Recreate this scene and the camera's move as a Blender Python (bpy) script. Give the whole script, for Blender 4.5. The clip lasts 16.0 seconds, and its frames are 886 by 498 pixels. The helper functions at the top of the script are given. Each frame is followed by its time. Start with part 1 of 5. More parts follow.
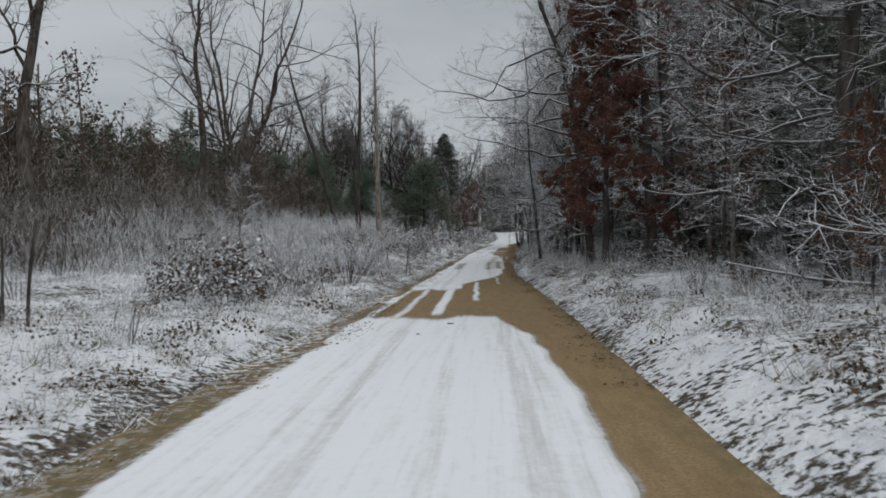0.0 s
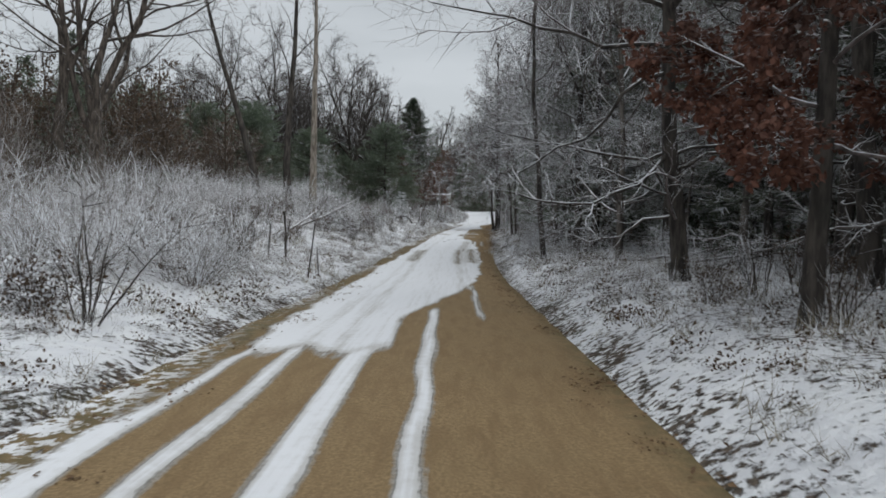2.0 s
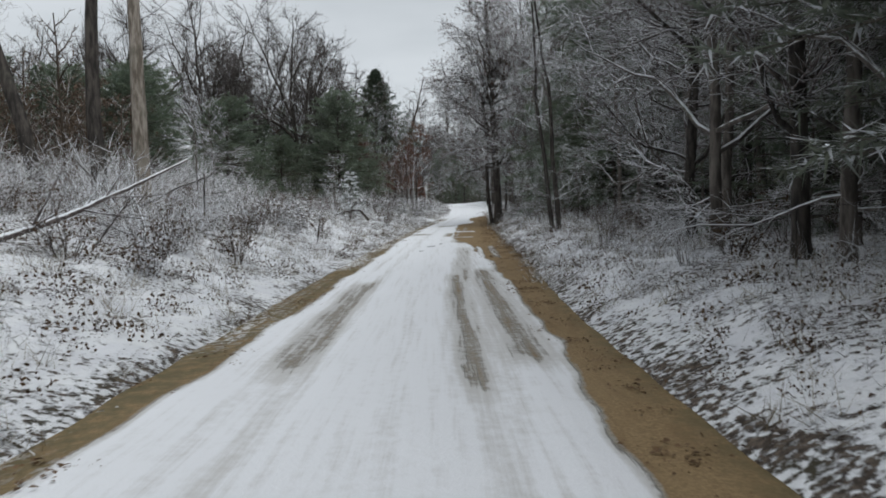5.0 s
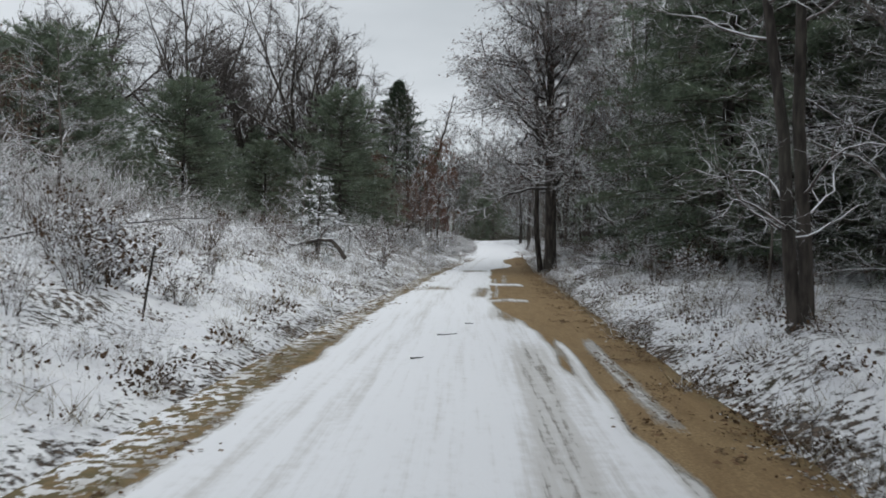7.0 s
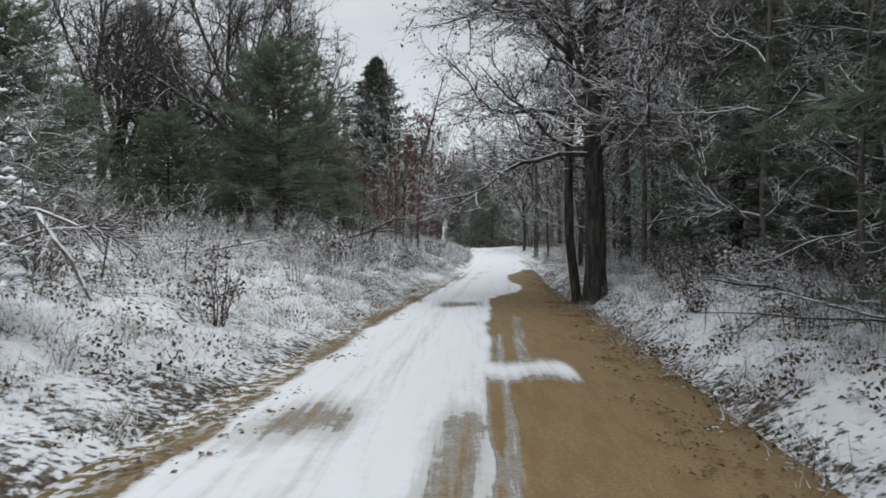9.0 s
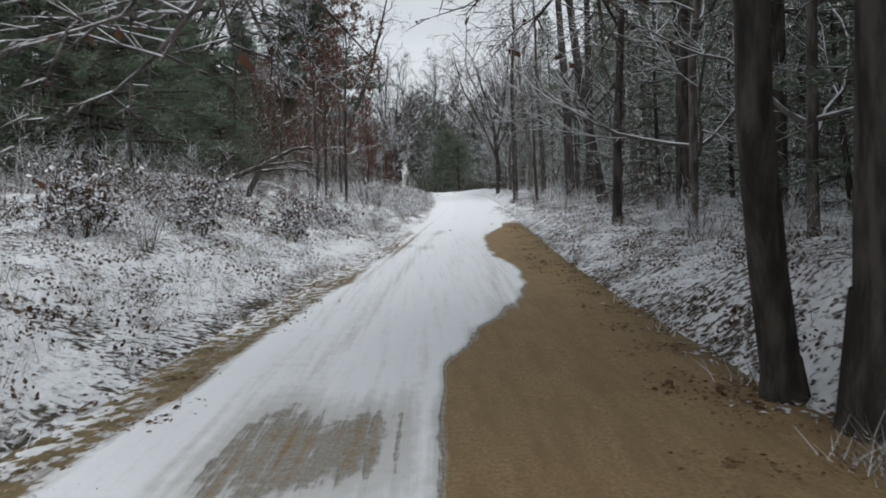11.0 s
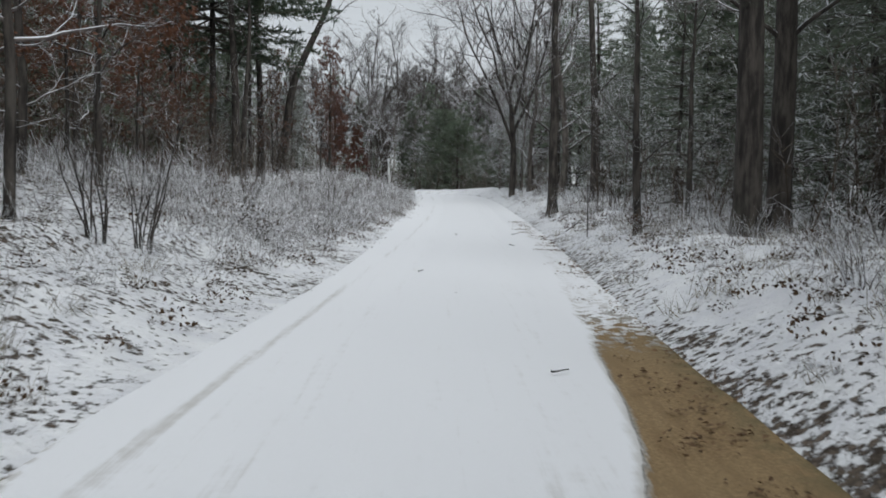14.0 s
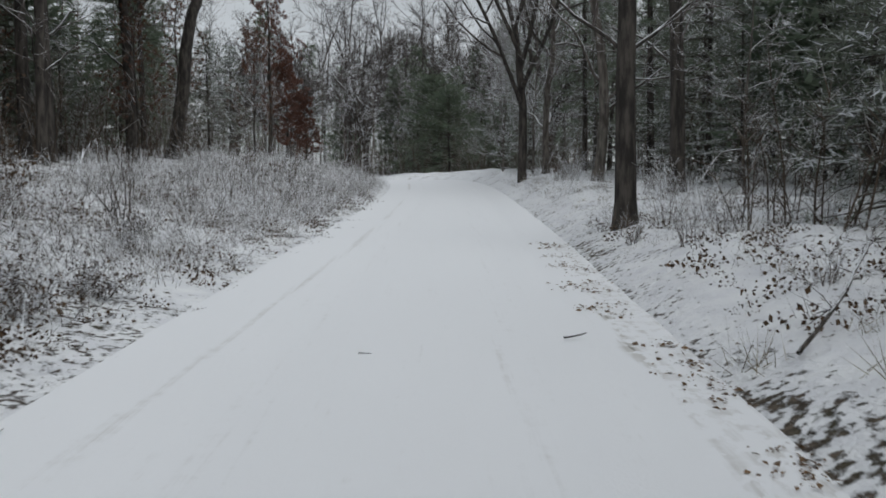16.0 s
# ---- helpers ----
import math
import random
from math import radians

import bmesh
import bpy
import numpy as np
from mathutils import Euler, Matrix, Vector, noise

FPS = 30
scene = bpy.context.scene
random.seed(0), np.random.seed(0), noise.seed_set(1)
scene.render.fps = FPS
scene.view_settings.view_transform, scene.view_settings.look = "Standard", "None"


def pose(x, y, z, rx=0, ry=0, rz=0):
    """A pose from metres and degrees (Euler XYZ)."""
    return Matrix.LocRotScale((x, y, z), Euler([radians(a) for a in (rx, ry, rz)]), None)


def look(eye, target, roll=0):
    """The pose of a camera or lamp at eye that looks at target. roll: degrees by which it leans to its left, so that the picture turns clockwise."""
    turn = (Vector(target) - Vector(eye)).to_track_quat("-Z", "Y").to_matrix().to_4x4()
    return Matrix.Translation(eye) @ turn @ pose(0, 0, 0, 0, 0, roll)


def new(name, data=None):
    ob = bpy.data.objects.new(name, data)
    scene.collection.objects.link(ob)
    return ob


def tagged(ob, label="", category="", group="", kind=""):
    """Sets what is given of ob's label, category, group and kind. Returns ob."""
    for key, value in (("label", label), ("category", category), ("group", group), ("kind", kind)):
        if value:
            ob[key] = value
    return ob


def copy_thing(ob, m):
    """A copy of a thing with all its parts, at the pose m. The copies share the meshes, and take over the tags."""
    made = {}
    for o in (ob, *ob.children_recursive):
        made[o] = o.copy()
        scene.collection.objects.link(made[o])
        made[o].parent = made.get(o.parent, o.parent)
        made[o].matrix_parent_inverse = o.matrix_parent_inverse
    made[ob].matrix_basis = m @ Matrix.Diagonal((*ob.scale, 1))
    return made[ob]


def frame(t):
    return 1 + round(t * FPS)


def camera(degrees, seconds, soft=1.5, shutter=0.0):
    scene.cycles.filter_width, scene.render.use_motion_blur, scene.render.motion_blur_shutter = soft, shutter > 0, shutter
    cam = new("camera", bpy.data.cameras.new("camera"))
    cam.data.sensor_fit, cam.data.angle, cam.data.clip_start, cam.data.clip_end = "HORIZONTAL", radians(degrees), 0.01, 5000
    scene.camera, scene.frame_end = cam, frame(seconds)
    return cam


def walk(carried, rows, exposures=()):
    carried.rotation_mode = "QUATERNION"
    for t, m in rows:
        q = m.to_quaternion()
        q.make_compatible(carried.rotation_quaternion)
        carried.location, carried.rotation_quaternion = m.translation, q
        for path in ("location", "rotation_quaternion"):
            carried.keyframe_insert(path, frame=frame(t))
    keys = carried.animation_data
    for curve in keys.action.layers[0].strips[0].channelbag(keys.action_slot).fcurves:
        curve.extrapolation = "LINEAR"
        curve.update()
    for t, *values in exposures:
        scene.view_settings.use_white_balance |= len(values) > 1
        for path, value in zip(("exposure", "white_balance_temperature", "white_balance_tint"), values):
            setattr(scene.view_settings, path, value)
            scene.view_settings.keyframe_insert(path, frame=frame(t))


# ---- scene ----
cam = camera(56.0, 16.0, soft=1.7, shutter=0.08)

PATH = [
    (0, (0.001, 0.000, 1.501), (-0.597, 9.982, 1.387), -0.84),
    (0.5, (-0.035, 4.079, 1.503), (-0.362, 14.072, 1.321), 0.25),
    (1, (-0.071, 8.142, 1.507), (-0.351, 18.135, 1.253), 0.79),
    (1.5, (-0.124, 12.202, 1.503), (-0.380, 22.194, 1.185), 1.39),
    (2, (-0.197, 16.307, 1.496), (-0.404, 26.298, 1.117), 1.92),
    (2.5, (-0.275, 20.428, 1.466), (-0.468, 30.415, 1.010), 0.82),
    (3, (-0.352, 24.567, 1.436), (-0.481, 34.552, 0.904), 0.00),
    (3.2, (-0.379, 26.225, 1.424), (-0.517, 36.208, 0.849), 0.09),
    (5.3, (-0.601, 43.891, 1.170), (-0.599, 53.885, 0.831), -1.95),
    (5.5, (-0.619, 45.596, 1.169), (-0.725, 55.594, 1.011), -2.25),
    (6, (-0.670, 49.862, 1.176), (-0.902, 59.860, 1.179), -2.26),
    (6.5, (-0.725, 54.133, 1.229), (-0.987, 64.129, 1.358), -0.24),
    (7, (-0.681, 58.387, 1.280), (-0.929, 68.384, 1.286), 1.55),
    (7.5, (-0.554, 62.645, 1.322), (-0.789, 72.642, 1.256), 0.03),
    (8, (-0.409, 66.918, 1.393), (-0.682, 76.910, 1.677), 1.13),
    (8.5, (-0.267, 71.190, 1.472), (-0.536, 81.185, 1.669), 1.25),
    (9, (-0.108, 75.441, 1.544), (-0.346, 85.438, 1.638), 0.56),
    (9.5, (0.057, 79.672, 1.583), (-0.174, 89.669, 1.480), -1.09),
    (9.7, (0.129, 81.363, 1.597), (0.002, 91.357, 1.268), -0.91),
    (11.8, (0.858, 99.129, 1.785), (1.036, 109.109, 1.180), -1.82),
    (12, (0.923, 100.823, 1.805), (1.079, 110.803, 1.189), -1.67),
    (12.5, (1.118, 105.061, 1.869), (1.279, 115.048, 1.374), -0.62),
    (13, (1.365, 109.277, 1.926), (1.518, 119.263, 1.422), 0.17),
    (13.5, (1.631, 113.491, 2.026), (1.796, 123.473, 1.447), 0.28),
    (14, (1.882, 117.717, 2.113), (2.019, 127.697, 1.503), 1.09),
    (14.5, (2.159, 121.914, 2.207), (2.320, 131.892, 1.552), 1.54),
    (15, (2.439, 126.082, 2.286), (2.605, 136.055, 1.561), 1.25),
    (15.5, (2.735, 130.222, 2.350), (2.882, 140.189, 1.557), 0.32),
    (16, (3.061, 134.344, 2.419), (3.171, 144.308, 1.587), -0.33),
]
walk(cam, [(t, look(eye, target, roll)) for t, eye, target, roll in PATH],
     [(0, -0.35), (1, -0.16), (2, -0.02), (3, 0.06), (5.5, 0.12), (7.5, 0.18), (9, 0.28), (9.7, 0.28), (12, 0.28), (13, 0.24), (14, 0.06), (15, -0.13), (16, -0.2)])

# ---- sky and light ----
SUN_EL, SUN_AZ = 52.0, 150.0
world = bpy.data.worlds.new("overcast_sky")
scene.world = world
world.use_nodes = True
wn = world.node_tree.nodes
wl = world.node_tree.links
wn.clear()
w_out = wn.new("ShaderNodeOutputWorld")
w_bg = wn.new("ShaderNodeBackground")
w_sky = wn.new("ShaderNodeTexSky")
w_sky.sky_type, w_sky.sun_disc = "NISHITA", False
w_sky.sun_elevation, w_sky.sun_rotation = radians(SUN_EL), radians(SUN_AZ)
w_scale = wn.new("ShaderNodeVectorMath")
w_scale.operation = "SCALE"
w_scale.inputs["Scale"].default_value = 0.09
w_co = wn.new("ShaderNodeTexCoord")
w_map = wn.new("ShaderNodeMapping")
w_map.inputs["Scale"].default_value = (1.2, 1.2, 4.5)
w_noise = wn.new("ShaderNodeTexNoise")
w_noise.inputs["Scale"].default_value = 2.2
w_noise.inputs["Detail"].default_value = 4
w_ramp = wn.new("ShaderNodeValToRGB")
w_ramp.color_ramp.elements[0].position, w_ramp.color_ramp.elements[0].color = 0.32, (0.51, 0.545, 0.57, 1)
w_ramp.color_ramp.elements[1].position, w_ramp.color_ramp.elements[1].color = 0.70, (0.68, 0.715, 0.745, 1)
w_mix = wn.new("ShaderNodeMix")
w_mix.data_type = "RGBA"
w_mix.inputs["Factor"].default_value = 0.9
wl.new(w_sky.outputs["Color"], w_scale.inputs[0])
wl.new(w_co.outputs["Generated"], w_map.inputs["Vector"])
wl.new(w_map.outputs["Vector"], w_noise.inputs["Vector"])
wl.new(w_noise.outputs["Fac"], w_ramp.inputs["Fac"])
wl.new(w_scale.outputs["Vector"], w_mix.inputs["A"])
wl.new(w_ramp.outputs["Color"], w_mix.inputs["B"])
wl.new(w_mix.outputs["Result"], w_bg.inputs["Color"])
wl.new(w_bg.outputs["Background"], w_out.inputs["Surface"])
w_bg.inputs["Strength"].default_value = 1.0

sun_data = bpy.data.lights.new("veiled_sun", "SUN")
sun_data.energy, sun_data.angle, sun_data.color = 1.5, radians(60), (0.97, 1.0, 0.99)
sun = new("veiled_sun", sun_data)
sun.matrix_world = pose(0, 0, 60, 90 - SUN_EL, 0, -SUN_AZ + 180)


# ---- materials ----
class Nodes:
    """A small writer of node materials."""

    def __init__(self, name):
        self.mat = bpy.data.materials.new(name)
        self.mat.use_nodes = True
        self.n, self.l = self.mat.node_tree.nodes, self.mat.node_tree.links
        self.bsdf = self.n["Principled BSDF"]
        self.geo = self.n.new("ShaderNodeNewGeometry")

    def put(self, socket, value):
        if isinstance(value, bpy.types.NodeSocket):
            self.l.new(value, socket)
        elif isinstance(value, (tuple, list)) and len(value) == 3 and socket.type == "RGBA":
            socket.default_value = (*value, 1)
        else:
            socket.default_value = value

    def noise(self, scale, detail=4, rough=0.55, stretch=(1, 1, 1)):
        m = self.n.new("ShaderNodeMapping")
        m.inputs["Scale"].default_value = stretch
        self.l.new(self.geo.outputs["Position"], m.inputs["Vector"])
        t = self.n.new("ShaderNodeTexNoise")
        t.inputs["Scale"].default_value, t.inputs["Detail"].default_value, t.inputs["Roughness"].default_value = scale, detail, rough
        self.l.new(m.outputs["Vector"], t.inputs["Vector"])
        return t.outputs["Fac"]

    def math(self, op, a, b=0.0, clamp=False):
        m = self.n.new("ShaderNodeMath")
        m.operation, m.use_clamp = op, clamp
        self.put(m.inputs[0], a)
        self.put(m.inputs[1], b)
        return m.outputs[0]

    def span(self, v, lo, hi, a=0.0, b=1.0):
        m = self.n.new("ShaderNodeMapRange")
        m.interpolation_type = "SMOOTHSTEP"
        self.put(m.inputs["Value"], v)
        for key, x in (("From Min", lo), ("From Max", hi), ("To Min", a), ("To Max", b)):
            m.inputs[key].default_value = x
        return m.outputs["Result"]

    def mix(self, f, a, b):
        m = self.n.new("ShaderNodeMix")
        m.data_type = "RGBA"
        self.put(m.inputs["Factor"], f)
        self.put(m.inputs["A"], a)
        self.put(m.inputs["B"], b)
        return m.outputs["Result"]

    def up(self):
        s = self.n.new("ShaderNodeSeparateXYZ")
        self.l.new(self.geo.outputs["Normal"], s.inputs[0])
        return s.outputs["Z"]

    def attr(self, name):
        a = self.n.new("ShaderNodeAttribute")
        a.attribute_name = name
        return a.outputs["Fac"]

    def bump(self, height, dist, strength=0.6):
        b = self.n.new("ShaderNodeBump")
        b.inputs["Strength"].default_value, b.inputs["Distance"].default_value = strength, dist
        self.l.new(height, b.inputs["Height"])
        self.l.new(b.outputs["Normal"], self.bsdf.inputs["Normal"])

    def done(self, color, rough=0.8, spec=0.3):
        self.put(self.bsdf.inputs["Base Color"], color)
        self.put(self.bsdf.inputs["Roughness"], rough)
        self.bsdf.inputs["Specular IOR Level"].default_value = spec
        return self.mat

    def thin(self, color, through_it, rough, spec):
        """Like done, for needles and leaves that let some light pass."""
        self.done(color, rough, spec)
        t = self.n.new("ShaderNodeBsdfTranslucent")
        self.put(t.inputs["Color"], color)
        m = self.n.new("ShaderNodeMixShader")
        m.inputs["Fac"].default_value = through_it
        self.l.new(self.bsdf.outputs["BSDF"], m.inputs[1])
        self.l.new(t.outputs["BSDF"], m.inputs[2])
        self.l.new(m.outputs["Shader"], self.n["Material Output"].inputs["Surface"])
        return self.mat


SNOW = (0.86, 0.88, 0.92)


def bark_material(name, dark, light, lo=0.3, hi=0.62, amount=1.0, moss=0.35):
    """Ridged bark; snow lies on what faces up."""
    k = Nodes(name)
    ridges = k.noise(9.0, 5, 0.6, (1, 1, 0.22))
    blotch = k.noise(1.1, 3)
    base = k.mix(k.span(ridges, 0.35, 0.68), dark, light)
    base = k.mix(k.span(blotch, 0.55, 0.75, 0, moss), base, (0.15, 0.155, 0.125))
    cover = k.math("ADD", k.up(), k.math("MULTIPLY", k.math("SUBTRACT", k.noise(4.0, 4, 0.65), 0.5), 1.5))
    cover = k.math("MULTIPLY", k.span(cover, lo, hi), amount)
    k.bump(ridges, 0.03, 0.8)
    return k.done(k.mix(cover, base, SNOW), 0.9, 0.2)


def needle_material(name, dark, light, snow, lo=0.25, hi=0.8):
    k = Nodes(name)
    tone = k.geo.outputs["Random Per Island"]
    patch = k.noise(0.7, 2)
    base = k.mix(tone, dark, light)
    base = k.mix(k.span(patch, 0.45, 0.7, 0, 0.5), base, (0.115, 0.12, 0.075))
    cover = k.math("MULTIPLY", k.span(k.up(), lo, hi), k.span(k.noise(2.3, 3), 0.62 - snow * 0.3, 0.8 - snow * 0.3))
    cover = k.math("MULTIPLY", cover, min(1.0, snow * 1.6))
    return k.thin(k.mix(cover, base, SNOW), 0.55, 0.6, 0.3)


def leaf_material(name, a, b, c, snow=0.35, edge=0.75):
    k = Nodes(name)
    base = k.mix(k.geo.outputs["Random Per Island"], a, b)
    base = k.mix(k.span(k.noise(1.3, 3), 0.5, 0.7), base, c)
    cover = k.math("MULTIPLY", k.span(k.math("ABSOLUTE", k.up()), edge, edge + 0.25), snow)
    return k.thin(k.mix(cover, base, SNOW), 0.25, 0.7, 0.25)


def stem_material(name, dark, light, snow):
    k = Nodes(name)
    base = k.mix(k.geo.outputs["Random Per Island"], dark, light)
    cover = k.math("ADD", k.up(), k.math("MULTIPLY", k.math("SUBTRACT", k.noise(7.0, 2), 0.5), 1.5))
    cover = k.math("MULTIPLY", k.span(cover, 0.28 - snow * 0.45, 0.6 - snow * 0.45), min(1.0, 0.6 + snow * 0.4))
    return k.done(k.mix(cover, base, SNOW), 0.9, 0.15)


def ground_material():
    """Snow over grass and leaf litter, which shows through in flecks."""
    k = Nodes("snowy_ground")
    litter = k.mix(k.span(k.noise(16.0, 4), 0.35, 0.65), (0.055, 0.044, 0.036), (0.17, 0.135, 0.108))
    litter = k.mix(k.span(k.noise(1.6, 3), 0.5, 0.68), litter, (0.07, 0.062, 0.042))
    fleck = k.noise(11.0, 5, 0.62)
    broad = k.noise(0.45, 3)
    bare = k.math("ADD", fleck, k.math("MULTIPLY", k.math("SUBTRACT", broad, 0.5), 0.42))
    bare = k.math("ADD", bare, k.math("MULTIPLY", k.math("SUBTRACT", k.noise(1.7, 3), 0.5), 0.36))
    bare = k.math("ADD", bare, k.math("MULTIPLY", k.attr("bare"), 0.20))
    snow = k.mix(k.span(k.noise(2.5, 4), 0.3, 0.7), (0.80, 0.81, 0.85), (0.90, 0.91, 0.93))
    f = k.span(bare, 0.585, 0.70)
    k.bump(k.math("SUBTRACT", k.noise(7.0, 6, 0.6), k.math("MULTIPLY", f, 0.35)), 0.08, 0.9)
    return k.done(k.mix(f, snow, litter), 0.85, 0.2)


def road_material():
    """Packed sand with a thin, streaky cover of snow."""
    k = Nodes("snowy_sand_road")
    grain = k.noise(38.0, 5, 0.65)
    wet = k.noise(0.5, 4)
    damp = k.noise(3.2, 4, 0.6, (2.2, 0.35, 1))
    sand = k.mix(k.span(grain, 0.3, 0.7), (0.20, 0.136, 0.068), (0.35, 0.243, 0.130))
    sand = k.mix(k.span(damp, 0.42, 0.66, 0, 0.55), sand, (0.20, 0.128, 0.064))
    sand = k.mix(k.span(wet, 0.5, 0.7, 0, 0.4), sand, (0.26, 0.187, 0.10))
    sand = k.mix(k.math("MULTIPLY", k.attr("verge"), k.span(k.noise(5.0, 5, 0.65), 0.3, 0.62, 0, 0.85)), sand, (0.115, 0.10, 0.052))
    streak = k.noise(4.0, 5, 0.6, (3.2, 0.10, 1))
    fine = k.noise(9.0, 6, 0.65, (1, 0.8, 1))
    s = k.math("ADD", k.attr("snow"), k.math("MULTIPLY", k.math("SUBTRACT", fine, 0.5), 0.38))
    s = k.math("ADD", s, k.math("MULTIPLY", k.math("SUBTRACT", streak, 0.5), 0.62))
    patch = k.span(k.noise(8.0, 5, 0.66, (1.0, 0.8, 1)), 0.47, 0.53)
    s = k.math("ADD", s, k.math("MULTIPLY", k.math("MULTIPLY", k.attr("patchy"), patch), 0.9))
    f = k.span(s, 0.44, 0.58)
    slush = k.span(s, 0.27, 0.44, 0, 0.92)
    thin = k.span(s, 0.58, 0.95)
    snow = k.mix(thin, (0.62, 0.61, 0.60), (0.87, 0.88, 0.91))
    below = k.mix(slush, sand, k.mix(k.span(grain, 0.3, 0.7), (0.24, 0.218, 0.186), (0.42, 0.395, 0.36)))
    k.bump(k.math("ADD", k.math("MULTIPLY", grain, 0.25), f), 0.03, 0.7)
    return k.done(k.mix(f, below, snow), 0.85, 0.25)


M_BARK = bark_material("grey_brown_bark", (0.065, 0.056, 0.05), (0.19, 0.168, 0.15))
M_BARK_DARK = bark_material("dark_wet_bark", (0.028, 0.025, 0.023), (0.092, 0.08, 0.071), 0.5, 0.85, 0.9, 0.18)
M_TRUNK = bark_material("weathered_brown_bark", (0.038, 0.032, 0.028), (0.13, 0.108, 0.092), 0.45, 0.8, 0.8, 0.2)
M_SNAG = bark_material("bleached_dead_wood", (0.12, 0.10, 0.08), (0.34, 0.30, 0.26), 0.35, 0.7, 0.7)
M_BOUGH = bark_material("dark_pine_boughs", (0.055, 0.05, 0.042), (0.14, 0.125, 0.105), 0.9, 1.3, 0.5)
M_TWIG = bark_material("snow_lined_twigs", (0.075, 0.063, 0.06), (0.215, 0.182, 0.172), 0.25, 0.6)
M_FROST = bark_material("frosted_twigs", (0.075, 0.06, 0.058), (0.21, 0.18, 0.17), -0.03, 0.45)
M_LIMB = bark_material("snow_topped_dark_limbs", (0.032, 0.027, 0.024), (0.105, 0.09, 0.08), 0.72, 1.0)
M_TWIG_BARE = bark_material("bare_dark_twigs", (0.04, 0.034, 0.032), (0.105, 0.09, 0.085), 0.6, 1.0, 0.22)
M_NEEDLE = needle_material("dark_pine_needles", (0.118, 0.155, 0.112), (0.22, 0.268, 0.195), 0.36)
M_NEEDLE_SNOW = needle_material("snow_dusted_needles", (0.13, 0.15, 0.12), (0.235, 0.26, 0.205), 0.95, 0.15, 0.8)
M_NEEDLE_WHITE = needle_material("snow_laden_needles", (0.05, 0.07, 0.045), (0.12, 0.145, 0.09), 1.5, -0.35, 0.4)
M_NEEDLE_DARK = needle_material("shaded_fir_needles", (0.042, 0.064, 0.046), (0.10, 0.13, 0.09), 0.25)
M_LEAF = leaf_material("rust_oak_leaves", (0.09, 0.041, 0.031), (0.18, 0.083, 0.058), (0.108, 0.062, 0.05))
M_LEAF_BROWN = leaf_material("brown_oak_leaves", (0.08, 0.036, 0.022), (0.17, 0.08, 0.048), (0.10, 0.055, 0.036))
M_LEAF_DULL = leaf_material("dull_brown_oak_leaves", (0.075, 0.052, 0.038), (0.15, 0.105, 0.075), (0.085, 0.07, 0.055), 0.1)
M_STEM = stem_material("frosted_stems", (0.06, 0.048, 0.04), (0.22, 0.18, 0.15), 0.9)
M_STEM_DARK = stem_material("brown_thicket_stems", (0.03, 0.022, 0.018), (0.11, 0.085, 0.065), 0.12)
M_BROWN = stem_material("bare_brown_brush", (0.052, 0.040, 0.031), (0.125, 0.096, 0.074), -0.6)
M_HAZEL = stem_material("grey_brush_stems", (0.11, 0.092, 0.082), (0.24, 0.205, 0.185), 0.35)
M_GRASS = stem_material("dry_grass", (0.10, 0.08, 0.05), (0.34, 0.29, 0.20), 0.6)
M_LITTER = leaf_material("fallen_leaves", (0.04, 0.024, 0.014), (0.13, 0.08, 0.045), (0.06, 0.04, 0.025), 0.8)
M_SNOW_LEAF = leaf_material("curled_leaves_with_snow", (0.05, 0.03, 0.02), (0.13, 0.085, 0.055), (0.07, 0.05, 0.035), 0.95, 0.35)
M_ROAD_LEAF = leaf_material("wet_fallen_leaves", (0.09, 0.055, 0.03), (0.24, 0.15, 0.085), (0.12, 0.075, 0.045), 0.0)
M_SNOW = stem_material("clumped_snow", (0.80, 0.82, 0.86), (0.88, 0.89, 0.92), 0.9)
M_GROUND = ground_material()
M_ROAD = road_material()


# ---- the lie of the land ----
def smooth_table(nodes, width):
    ys = np.arange(-400.0, 900.0, 0.5)
    v = np.interp(ys, *np.array(nodes, float).T)
    kern = np.exp(-0.5 * (np.arange(-60, 61) * 0.5 / width) ** 2)
    v = np.convolve(np.pad(v, 60, mode="edge"), kern / kern.sum(), mode="valid")
    return lambda y: np.interp(y, ys, v)


# where u = 0 runs, the line that the vehicle drives
LINE = smooth_table([(-60, 0.3), (0, 0), (20, -0.27), (44, -0.6), (54, -0.74), (63, -0.55), (71, -0.28), (80, 0.07), (99, 0.86), (109, 1.34),
                     (118, 1.9), (126, 2.45), (134, 3.0), (142, 3.25), (150, 3.45), (160, 3.8), (170, 3.95), (180, 3.7), (190, 2.2), (202, -2.0), (218, -10), (240, -24), (400, -130)], 4.0)
RISE = smooth_table([(-60, 0), (0, 0), (16, 0), (26, -0.09), (44, -0.33), (54, -0.27), (63, -0.18), (75, 0.04), (99, 0.28), (118, 0.62), (134, 0.92),
                     (150, 1.25), (165, 1.65), (178, 2.15), (187, 2.42), (196, 2.3), (215, 2.0), (260, 3.0), (400, 5)], 4.0)
EDGE_R = smooth_table([(-60, 1.65), (40, 1.65), (55, 2.0), (63, 2.35), (75, 2.1), (85, 2.2), (95, 2.4), (104, 1.95), (118, 1.85), (130, 1.55), (150, 2.0), (400, 2.0)], 2.0)
EDGE_L = smooth_table([(-60, -2.95), (10, -2.9), (30, -2.75), (60, -2.6), (80, -2.72), (108, -2.7), (118, -2.3), (130, -2.2), (150, -2.7), (400, -2.5)], 2.0)
